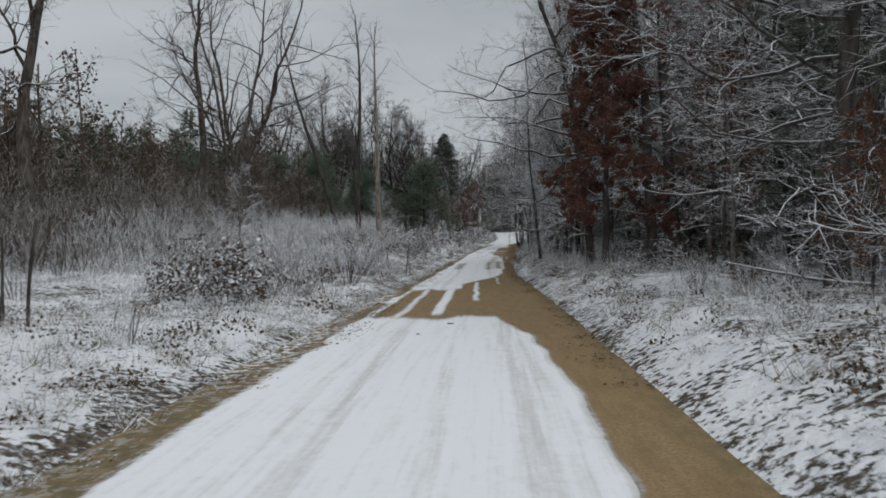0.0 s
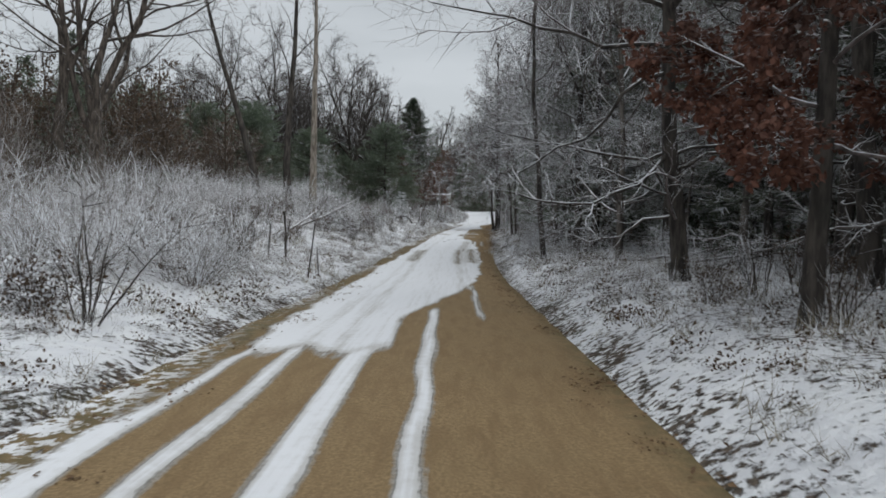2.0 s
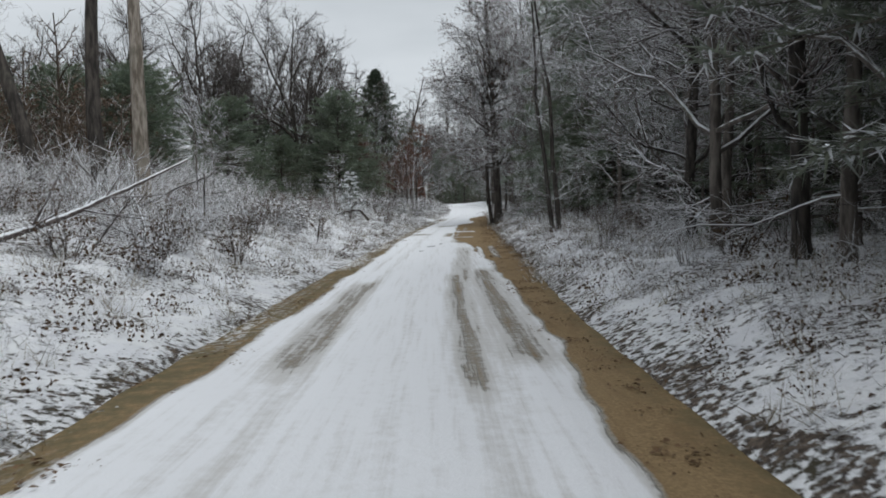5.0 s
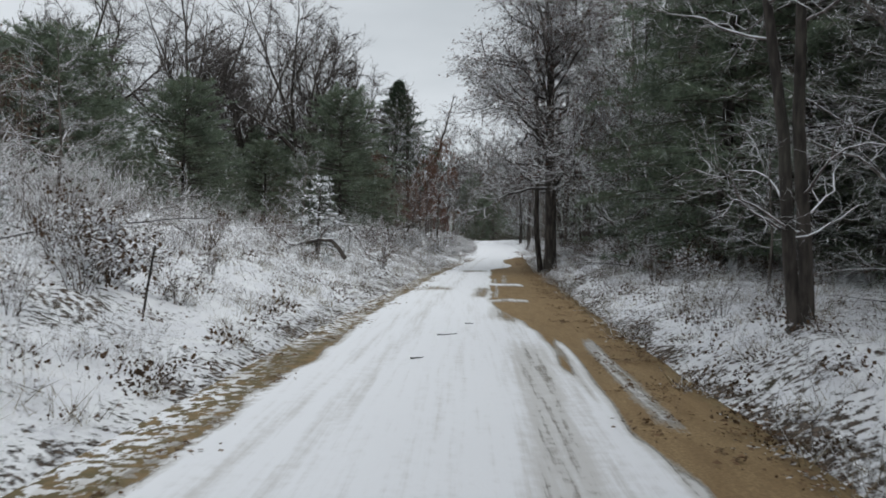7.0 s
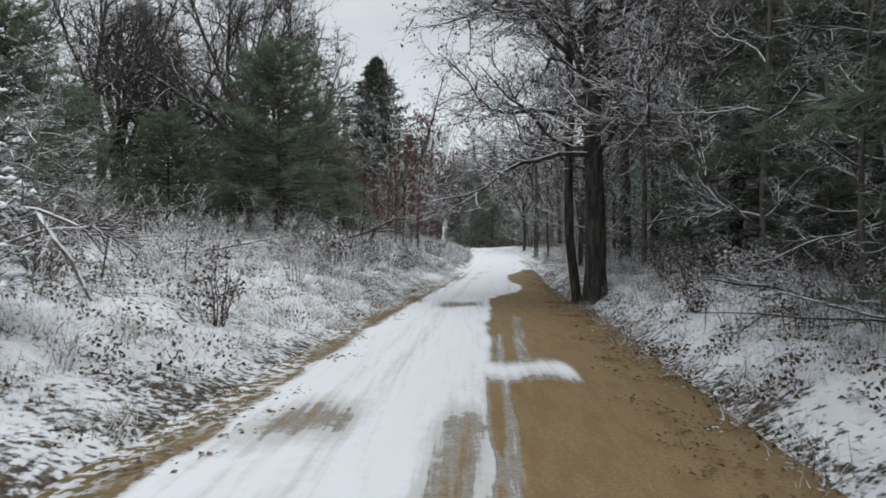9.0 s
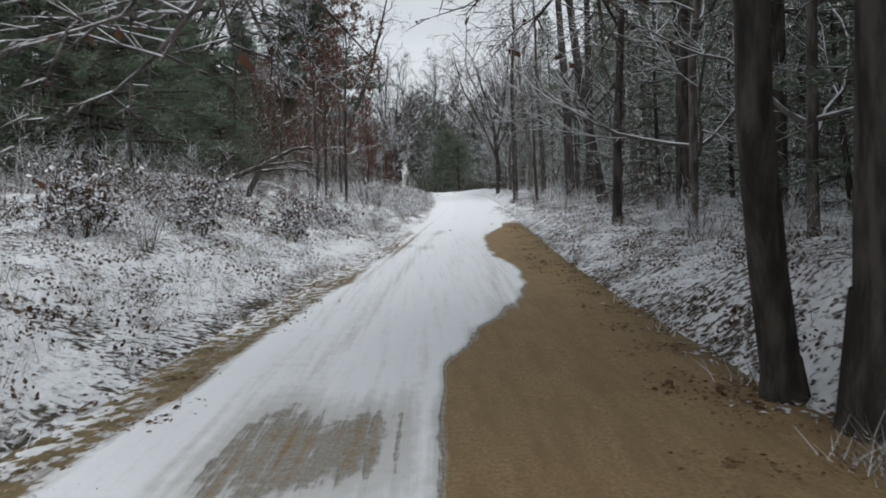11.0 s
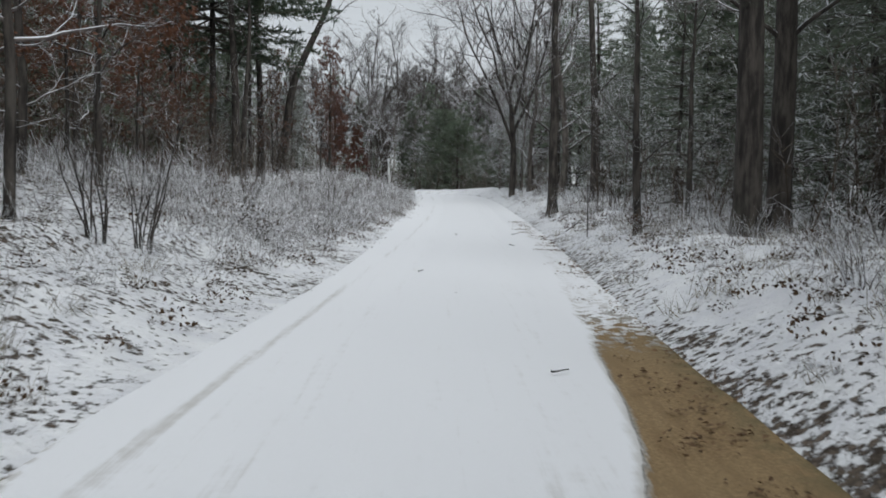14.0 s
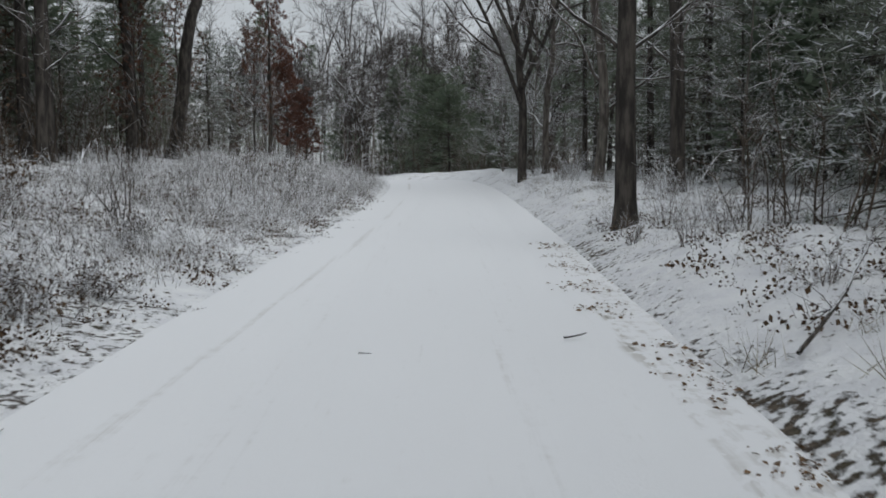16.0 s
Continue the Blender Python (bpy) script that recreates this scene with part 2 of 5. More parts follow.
RIGHT = ([0, 0.35, 1.1, 2.0, 6, 14, 40, 400], [0, 0.18, 0.52, 0.64, 0.72, 0.9, 1.6, 3])
LEFT_A = ([0, 0.4, 1.2, 3, 8, 20, 60, 400], [0, 0.12, 0.24, 0.34, 0.55, 0.9, 1.5, 4])
LEFT_C = ([0, 0.4, 1.2, 2.5, 6, 12, 25, 60, 400], [0, 0.14, 0.36, 0.85, 1.5, 2.2, 2.8, 3.6, 6])
LEFT_B = ([0, 0.4, 1.4, 3, 6, 12, 40, 400], [0, 0.05, 0.30, 0.82, 1.28, 1.75, 2.8, 5])


def wave(x, y, s, seed):
    """Smooth pseudo-noise in the plane, about -1 to 1."""
    r = np.random.RandomState(seed)
    out = 0.0 * (x + y)
    for _ in range(7):
        a, f, q = r.rand() * 6.283, s * (0.5 + r.rand()), r.rand() * 6.283
        out = out + np.sin(f * (x * np.cos(a) + y * np.sin(a)) + q)
    return out / 3.2


def land(x, y):
    x, y = np.asarray(x, float), np.asarray(y, float)
    u = x - LINE(y)
    er, el = EDGE_R(y), EDGE_L(y)
    h = RISE(y)
    right = np.interp(u - er, *RIGHT) * np.where((y > 88) & (y < 102), 1.3, 1.0)
    k = np.clip((y - 95) / 25, 0, 1)
    j = np.clip((y - 28) / 30, 0, 1)
    left = (np.interp(el - u, *LEFT_A) * (1 - j) + np.interp(el - u, *LEFT_C) * j) * (1 - k) + np.interp(el - u, *LEFT_B) * k
    left = left + np.interp(el - u, [2.5, 6, 12, 40], [0, 0.5, 0.85, 0.9]) * np.clip((y - 114) / 9, 0, 1) * np.clip((146 - y) / 10, 0, 1)
    off = np.clip(np.maximum(u - er, el - u), 0, None)
    rough = np.clip(off / 1.2, 0, 1)
    h = h + np.where(u > er, right, 0) + np.where(u < el, left, 0)
    h = h + rough * (0.08 * wave(x, y, 1.1, 3) + 0.05 * wave(x, y, 3.7, 4)) + np.clip(off / 12, 0, 1) * 0.25 * wave(x, y, 0.16, 5)
    return h


def ground_at(x, y):
    return float(land(x, y))


def grid_mesh(name, xs, ys, zs, attrs, material):
    """A sheet over the rows ys and columns, xs and zs given per vertex."""
    rows, cols = zs.shape
    co = np.stack([xs, ys, zs], -1).reshape(-1, 3)
    idx = np.arange(rows * cols).reshape(rows, cols)
    quads = np.stack([idx[:-1, :-1], idx[:-1, 1:], idx[1:, 1:], idx[1:, :-1]], -1).reshape(-1, 4)
    me = bpy.data.meshes.new(name)
    me.from_pydata(co.tolist(), [], quads.tolist())
    me.polygons.foreach_set("use_smooth", np.ones(len(quads), bool))
    for key, v in attrs.items():
        me.attributes.new(key, "FLOAT", "POINT").data.foreach_set("value", v.astype(np.float32).ravel())
    me.materials.append(material)
    return new(name, me)


def steps(*spans):
    out = []
    for a, b, d in spans:
        out += list(np.arange(a, b, d))
    return np.array(out + [spans[-1][1]])


# ground: one sheet to the horizon, sunk a little under the road
gy = steps((-400, -40, 30), (-40, 0, 2), (0, 172, 0.3), (172, 300, 1.5), (300, 900, 30))
gu = steps((-500, -60, 40), (-60, -16, 2), (-16, -7, 0.45), (-7, 7, 0.16), (7, 16, 0.45), (16, 60, 2), (60, 500, 40))
GU, GY = np.meshgrid(gu, gy)
GX = GU + LINE(GY)
GZ = land(GX, GY)
inside = np.minimum(EDGE_R(GY) - GU, GU - EDGE_L(GY))
GZ = GZ - np.clip(inside / 0.3, 0, 1) * 0.12
near_bank = np.exp(-((np.maximum(GU - EDGE_R(GY), EDGE_L(GY) - GU) - 0.1) / 0.28) ** 2)
bare = 0.26 * np.clip((GU - 2.0) / 0.8, 0, 1) * np.clip((GY - 97) / 5, 0, 1) * np.clip((122 - GY) / 6, 0, 1) + 0.25 * np.clip((-3.4 - GU) / 1.2, 0, 1) * np.clip((GY - 102) / 5, 0, 1) * np.clip((118 - GY) / 6, 0, 1) + np.clip((GU - 2.3) / 0.8, 0, 1) * (0.18 * np.clip((36 - GY) / 8, 0, 1) + 0.1 * np.clip((64 - GY) / 8, 0, 1)) + near_bank * np.where(GY < np.where(GU > 0, 118, 108), 0.55, np.where(GU > 0, np.where(GY < 150, 0.36, 0.12), np.where(GY < 120, 0.4, 0.0))) + 0.12 + 0.06 * (GU > 0) * np.where(GY < 124, 1, -2) + 0.9 * np.clip((-17 - GU) / 6, 0, 1) + 0.3 * np.clip((GU - 9) / 5, 0, 1) + 0.42 * np.clip((-5.0 - GU) / 3, 0, 1) * np.clip((GY - 106) / 8, 0, 1) + 0.4 * np.clip((-10 - GU) / 5, 0, 1) * (GY > 112) + 0.3 * np.clip((-5 - GU) / 3, 0, 1) * (GY < 106) + 0.17 * np.clip((-2.4 - GU) / 0.8, 0, 1) * np.clip((GY - 112) / 4, 0, 1) * np.clip((148 - GY) / 8, 0, 1)
tagged(grid_mesh("ground", GX, GY, GZ, {"bare": bare}, M_GROUND), "uneven forest ground with patchy snow over leaf litter", "ground", kind="structure")


# road: sand, with snow left in stripes and patches
def box_mask(u, y, u0, u1, y0, y1, su=0.13, sy=1.1):
    wob_u = 0.035 * wave(u * 0, y, 0.5, 11) + 0.02 * wave(u, y, 3.0, 13)
    wob_y = 0.35 * wave(u * 2, y * 0.2, 3.2, 12)
    up = np.clip((u + wob_u - u0) / su + 0.5, 0, 1) * np.clip((u1 - u - wob_u) / su + 0.5, 0, 1)
    return up * np.clip((y + wob_y - y0) / sy + 0.5, 0, 1) * np.clip((y1 - y - wob_y) / sy + 0.5, 0, 1)


BARE_R = smooth_table([(-60, 1.0), (8, 0.87), (12, 0.72), (14.3, 0.45), (20, -0.2), (25, -0.6), (29.5, -0.6), (32, -0.15), (35, 0.28), (39, 0.75), (44, 1.15), (47, 1.2), (53, 1.45), (58, 1.42), (62, 1.3), (66, 1.0),
                       (72, 0.75), (75, 0.3), (77, -0.05), (88, -0.1), (94, -0.2), (100, -0.15), (103, 0.6), (106, 0.92), (109, 0.7), (111, 0.45), (115, 0.36),
                       (119, 0.45), (123, 1.0), (131, 1.12), (136, 1.25), (141, 1.5), (147, 1.65), (153, 2.3), (400, 2.8)], 0.7)
BARE_L = smooth_table([(-60, -2.35), (14, -2.3), (30, -2.35), (46, -2.35), (51, -2.1), (60, -2.0), (70, -2.05), (76, -2.2), (95, -2.3), (104, -2.05), (109, -2.0), (116, -2.0),
                       (120, -2.1), (124, -2.6), (127, -3.0), (400, -3.2)], 0.8)
ry = steps((-30, 4, 0.5), (4, 150, 0.15), (150, 200, 0.6), (200, 330, 2))
ru = np.arange(0, 1.0001, 1 / 96)
RU, RY = np.meshgrid(ru, ry)
U = EDGE_L(RY) - 0.15 + RU * (EDGE_R(RY) - EDGE_L(RY) + 0.30)
wob = 0.07 * wave(U, RY, 0.9, 21) + 0.04 * wave(U, RY, 3.5, 22)
snow = np.ones_like(U)
snow = np.minimum(snow, np.clip((BARE_R(RY) + wob - U) / 0.17 + 0.5, 0, 1))
snow = np.minimum(snow, np.clip((U - BARE_L(RY) - wob) / 0.17 + 0.5, 0, 1) * 1.0)
# bare stretches between the wheel lines
for u0, u1, y0, y1, s in ((-2.1, 1.6, 15.6, 25.6, 1), (-0.6, 1.6, 22, 28.3, 1), (-1.2, -0.6, 19, 24, 1),
                          (-2.05, -1.25, 81.6, 83.0, 0.62), (-0.45, -0.12, 79.2, 83.0, 0.8), (-1.5, -0.4, 96.3, 98.2, 0.6),
                          (-1.72, -1.5, 113.2, 114.2, 0.5), (-1.3, -1.1, 112.8, 114.0, 0.5), (-1.24, -1.12, 118.6, 121, 0.75),
                          (0.27, 0.52, 48, 60, 0.56), (0.74, 1.24, 49, 61, 0.58), (-1.62, -1.25, 49, 58.5, 0.54), (0.35, 0.8, 58, 70, 0.34), (0.1, 0.8, 73.4, 76.5, 0.66)):
    snow = np.minimum(snow, 1 - s * box_mask(U, RY, u0, u1, y0, y1, 0.13 if s == 1 else 0.4))
# snow that stayed lying across or along the sand
for u0, u1, y0, y1, s in ((-1.72, -1.55, 15, 26, 1), (-1.05, -0.78, 16.5, 26, 1), (-0.24, -0.08, 20, 31, 0.95), (0.55, 0.68, 29.5, 38, 0.9), (0.98, 1.14, 61, 71, 0.9),
                          (1.25, 1.36, 55, 64, 0.7), (-0.3, 0.9, 77.6, 78.5, 0.8), (-0.3, 1.0, 84.9, 86.4, 1),
                          (0.3, 0.5, 86, 94, 0.55), (0.05, 0.14, 79, 90, 0.7), (1.35, 1.6, 65, 71, 0.55), (-0.3, 0.6, 102.6, 104.5, 1)):
    snow = np.maximum(snow, s * box_mask(U, RY, u0, u1, y0, y1))
# patchy left verge
left_zone = np.clip((BARE_L(RY) + 0.1 - U) / 0.1, 0, 1)
patchy = left_zone * np.clip(0.75 + 0.5 * wave(U, RY, 0.7, 31), 0.15, 1) * np.where((RY > 46) & (RY < 62), 0.6, np.where(RY > 106, 1.25, 1.0)) * np.clip(0.35 + (BARE_L(RY) - U) * 1.6, 0, 1)
# wheel ruts where the cover is thin
for c, w, d in ((-1.25, 0.13, 0.20), (-1.62, 0.08, 0.14), (0.38, 0.14, 0.20), (0.62, 0.07, 0.13), (-0.35, 0.1, 0.08)):
    snow = snow - d * np.exp(-(((U - c - 0.05 * wave(U * 0, RY, 0.35, 41)) / w) ** 2)) * np.where(RY < 60, 1, np.where(RY < 122, 0.75, 0.45)) * (snow > 0.5)
snow = 0.06 + 0.87 * np.clip(snow, 0, 1) + 0.10 * np.clip((RY - 116) / 8, 0, 1) * (snow > 0.5)
right_end = np.clip((U - BARE_R(RY) + 0.14) / 0.1, 0, 1) * np.clip((RY - 124) / 4, 0, 1)
patchy = np.maximum(patchy, right_end * 0.8)
snow = np.maximum(snow, 0.38 * left_zone * np.clip((RY - 104) / 5, 0, 1))
snow = np.maximum(snow, (0.2 + 0.62 * np.clip((RY - 124) / 5, 0, 1)) * right_end)
verge = np.clip((BARE_L(RY) + 0.15 - U) / 0.3, 0, 1) + np.clip((U - EDGE_R(RY) + 0.3) / 0.4, 0, 1)
snow = snow - (0.55 - 0.3 * np.clip((RY - 122) / 8, 0, 1)) * np.exp(-(((U + 1.86 + 0.06 * wave(U * 0, RY, 0.2, 43)) / 0.065) ** 2)) * np.clip((RY - 102) / 5, 0, 1) * np.clip(0.75 + 0.5 * wave(U * 0, RY, 0.8, 44), 0, 1)
rut = 0.0
for c, w in ((-1.3, 0.3), (0.5, 0.3), (1.15, 0.2)):
    rut = rut + 0.022 * np.exp(-(((U - c) / w) ** 2))
RZ = RISE(RY) - rut + 0.016 * np.clip(snow, 0, 1) + 0.006 * wave(U, RY, 5.0, 51) + 0.05 * (1 - ((U + 0.4) / 2.6) ** 2)
RZ = RZ - 0.08 * np.clip(verge, 0, 1) ** 3 * (RU * (1 - RU) < 0.012)
tagged(grid_mesh("road", U + LINE(RY), RY, RZ, {"snow": snow, "verge": np.clip(verge, 0, 1), "patchy": patchy}, M_ROAD),
       "narrow sand road streaked with thin snow and wheel tracks", "road", kind="structure")


# ---- building tools ----
class Shape:
    """Collects tubes, blades and leaves for one mesh."""

    def __init__(self):
        self.v, self.f = [], []

    def tube(self, pts, radii, sides, cap=False):
        base = len(self.v)
        n = len(pts)
        t0 = (pts[1] - pts[0]).normalized()
        a = t0.orthogonal().normalized()
        for i, (q, r) in enumerate(zip(pts, radii)):
            t = (pts[min(i + 1, n - 1)] - pts[max(i - 1, 0)]).normalized()
            a = (a - t * a.dot(t)).normalized()
            b = t.cross(a)
            if i == n - 1 and r < 0.004:
                self.v.append(tuple(q))
                break
            for k in range(sides):
                w = 6.28318 * k / sides
                self.v.append(tuple(q + (a * math.cos(w) + b * math.sin(w)) * r))
        rings = (len(self.v) - base) // sides
        for i in range(rings - 1):
            for k in range(sides):
                p, q = base + i * sides + k, base + i * sides + (k + 1) % sides
                self.f.append((p, q, q + sides, p + sides))
        last = base + (rings - 1) * sides
        if (len(self.v) - base) % sides:
            tip = len(self.v) - 1
            for k in range(sides):
                self.f.append((last + k, last + (k + 1) % sides, tip))
        elif cap:
            self.f.append(tuple(last + k for k in range(sides)))

    def blade(self, p, d, length, width, n):
        s = d.cross(n).normalized() * width
        b = len(self.v)
        self.v += [tuple(p - s), tuple(p + s), tuple(p + d * length)]
        self.f.append((b, b + 1, b + 2))

    def leaf(self, p, d, n, size):
        s = d.cross(n).normalized()
        b = len(self.v)
        self.v += [tuple(p), tuple(p + d * size * 0.5 + s * size * 0.33 + n * size * 0.12), tuple(p + d * size), tuple(p + d * size * 0.5 - s * size * 0.33 + n * size * 0.12)]
        self.f += [(b, b + 1, b + 2), (b, b + 2, b + 3)]

    def clump(self, p, d, length, thick, r):
        """A small flattened lump lying along d."""
        s = d.cross(Vector((0, 0, 1))).normalized() * thick * r.uniform(0.8, 1.4)
        u = Vector((0, 0, thick * r.uniform(0.4, 0.8)))
        b = len(self.v)
        self.v += [tuple(p - d * length * 0.5), tuple(p + d * length * 0.5), tuple(p + s), tuple(p - s), tuple(p + u), tuple(p - u * 0.6)]
        self.f += [(b, b + 2, b + 4), (b + 2, b + 1, b + 4), (b + 1, b + 3, b + 4), (b + 3, b, b + 4), (b + 2, b, b + 5), (b + 1, b + 2, b + 5), (b + 3, b + 1, b + 5), (b, b + 3, b + 5)]

    def arrays(self):
        tri = []
        for f in self.f:
            tri += [(f[0], f[k], f[k + 1]) for k in range(1, len(f) - 1)]
        return np.array(self.v, np.float64), np.array(tri, np.int64)

    def mesh(self, name, material, smooth=True):
        me = bpy.data.meshes.new(name)
        me.from_pydata(self.v, [], self.f)
        me.polygons.foreach_set("use_smooth", [smooth] * len(self.f))
        me.materials.append(material)
        me.update()
        return me


def part(name, shape, material, parent, label="", smooth=True):
    ob = new(name, shape.mesh(name, material, smooth))
    ob.parent = parent
    if label:
        ob["label"] = label
    return ob


def thing(name, label, category, group=""):
    return tagged(new(name), label, category, group)


def rnd_dir(r, flat=0.0):
    v = Vector((r.gauss(0, 1), r.gauss(0, 1), r.gauss(0, 1) * (1 - flat)))
    return v.normalized()


def swing(d, angle, azimuth):
    """d turned away by angle, towards an azimuth round it."""
    a = d.orthogonal().normalized()
    b = d.cross(a)
    side = a * math.cos(azimuth) + b * math.sin(azimuth)
    return (d * math.cos(angle) + side * math.sin(angle)).normalized()


def spike(s, p, d, length, width):
    """A fine straight twig, three-sided."""
    a = d.orthogonal().normalized() * width
    b = d.cross(a)
    k = len(s.v)
    s.v += [tuple(p + a), tuple(p - a * 0.5 + b * 0.87), tuple(p - a * 0.5 - b * 0.87), tuple(p + d * length)]
    s.f += [(k, k + 1, k + 3), (k + 1, k + 2, k + 3), (k + 2, k, k + 3)]


def limb(shape, r, start, d, length, r0, r1, segs, sides, crook, lift, steady=0.0):
    """One bent, tapering limb; returns its points, directions and radii."""
    pts, dirs, rad = [start], [d], [r0]
    p, aim = start, d
    for i in range(segs):
        d = (d + (aim - d) * steady + Vector((r.gauss(0, crook), r.gauss(0, crook), r.gauss(0, crook) + lift))).normalized()
        p = p + d * (length / segs)
        pts.append(p)
        dirs.append(d)
        rad.append(r0 + (r1 - r0) * (i + 1) / segs)
    shape.tube(pts, rad, sides)
    return pts, dirs, rad


def level(d, flat):
    return Vector((d.x, d.y, d.z * (1 - flat))).normalized() if flat else d


def grow(trunk, crown, r, start, d, height, radius, clear, limbs, spread, twigs, lean=0.0, ratio=0.42, lift=0.06, crook=0.07, tips=None, low=0.0, fine=1.0, bends=1, stout=1.0, bushy=1.0, domed=False, spray=2, flat=0.25, straight_bole=0.0, boughs=(), least=0.02):
    """A bare broad-leaved tree: bole, limbs, branches, twigs and fine sprays."""
    bole, dirs, rad = limb(trunk, r, start, d, height, radius, radius * 0.14, 13, 9, straight_bole or crook * 0.6, lean, 0.4)
    flare = [bole[0] - Vector((0, 0, 0.25)), bole[0] + Vector((0, 0, 0.02)), bole[0] + dirs[0] * radius * 2.6]
    trunk.tube(flare, [radius * 1.5, radius * 1.28, radius * 0.98], 9)
    turn = r.random() * 6
    plan = []
    for i in range(limbs):
        f = clear + (1 - clear) * ((i + r.random() * 0.7) / limbs) ** 0.85
        if low and i < 3:
            f = low + (clear - low) * r.random()
        f = min(f, 0.985)
        j = min(int(f * 13), 12)
        turn += 2.4 + r.gauss(0, 0.3)
        ang = spread * (1.15 - 0.55 * f) + r.gauss(0, 0.1)
        ln = height * ratio * (1.1 - 0.75 * f) * r.uniform(0.75, 1.15) * (0.7 if low and i < 3 else 1)
        if domed:
            ln = height * ratio * 1.1 * (1.01 - f) ** 0.6 * (0.5 + f) * r.uniform(0.75, 1.15)
        way = swing(dirs[j], ang, turn)
        plan.append((f, Vector((way.x, way.y, max(way.z, least))).normalized(), ln))
    for f, way, ln in boughs:
        plan.append((f, Vector(way).normalized(), ln))
    for f, way, ln in plan:
        j = min(int(f * 13), 12)
        p = bole[j].lerp(bole[j + 1], f * 13 - j)
        lr = min(rad[j] * 0.55, (0.0105 * ln + 0.010) * stout)
        lp, ld, lrad = limb(trunk if lr > 0.03 else crown, r, p, way, ln, lr, lr * 0.14, 9, 5, crook * 2.6, lift, 0.12)
        bturn = r.random() * 6
        nb = max(3, int((4 + ln * 0.9) * bushy))
        for q in range(nb):
            g = 0.2 + 0.8 * (q + r.random() * 0.6) / nb
            k2 = min(g, 0.99) * 9
            j2 = int(k2)
            bp = lp[j2].lerp(lp[j2 + 1], k2 - j2)
            bturn += 2.2 + r.gauss(0, 0.4)
            bl = ln * 0.42 * (1.15 - 0.6 * g) * r.uniform(0.6, 1.25)
            br = max(0.006, min(lrad[j2] * 0.62, (0.0095 * bl + 0.005) * stout))
            cp, cd, crad = limb(crown, r, bp, level(swing(ld[j2], r.uniform(0.45, 1.1), bturn), flat), bl, br, br * 0.3, 4, 4, crook * 3.0, lift * 0.8)
            nt = max(2, int(twigs * (0.6 + bl * 0.35)))
            for s in range(nt):
                g3 = 0.15 + 0.85 * (s + r.random()) / nt
                k3 = min(g3, 0.99) * 4
                j3 = int(k3)
                tp = cp[j3].lerp(cp[j3 + 1], k3 - j3)
                tl = bl * r.uniform(0.2, 0.6) * (1.2 - 0.5 * g3) + 0.12
                tr = max(0.0045, br * 0.36) * fine
                e, ed, _ = limb(crown, r, tp, level(swing(cd[j3], r.uniform(0.4, 1.1), r.random() * 6.28), flat), tl, tr, 0.001, bends, 3, 0.24, lift)
                for _ in range(spray):
                    h = r.randrange(bends)
                    spike(crown, e[h].lerp(e[h + 1], r.uniform(0.15, 1)), level(swing(ed[h + 1], r.uniform(0.4, 1.2), r.random() * 6.28), flat), tl * r.uniform(0.25, 0.6), tr * 0.7)
                if tips is not None:
                    tips.append((e[1], ed[1]))
                    tips.append((e[-1], ed[-1]))


def bare_tree(name, label, seed, height, radius, clear=0.3, limbs=16, spread=1.0, twigs=5, bark=None, twig=None, category="tree", group="bare trees", **kw):
    r = random.Random(seed)
    trunk, crown = Shape(), Shape()
    grow(trunk, crown, r, Vector((0, 0, 0)), Vector((0, 0, 1)), height, radius, clear, limbs, spread, twigs, **kw)
    root = thing(name, label, category, group)
    part("trunk", trunk, bark or M_BARK, root)
    part("crown", crown, twig or M_TWIG, root, "fine leafless branches lined with snow")
    return root


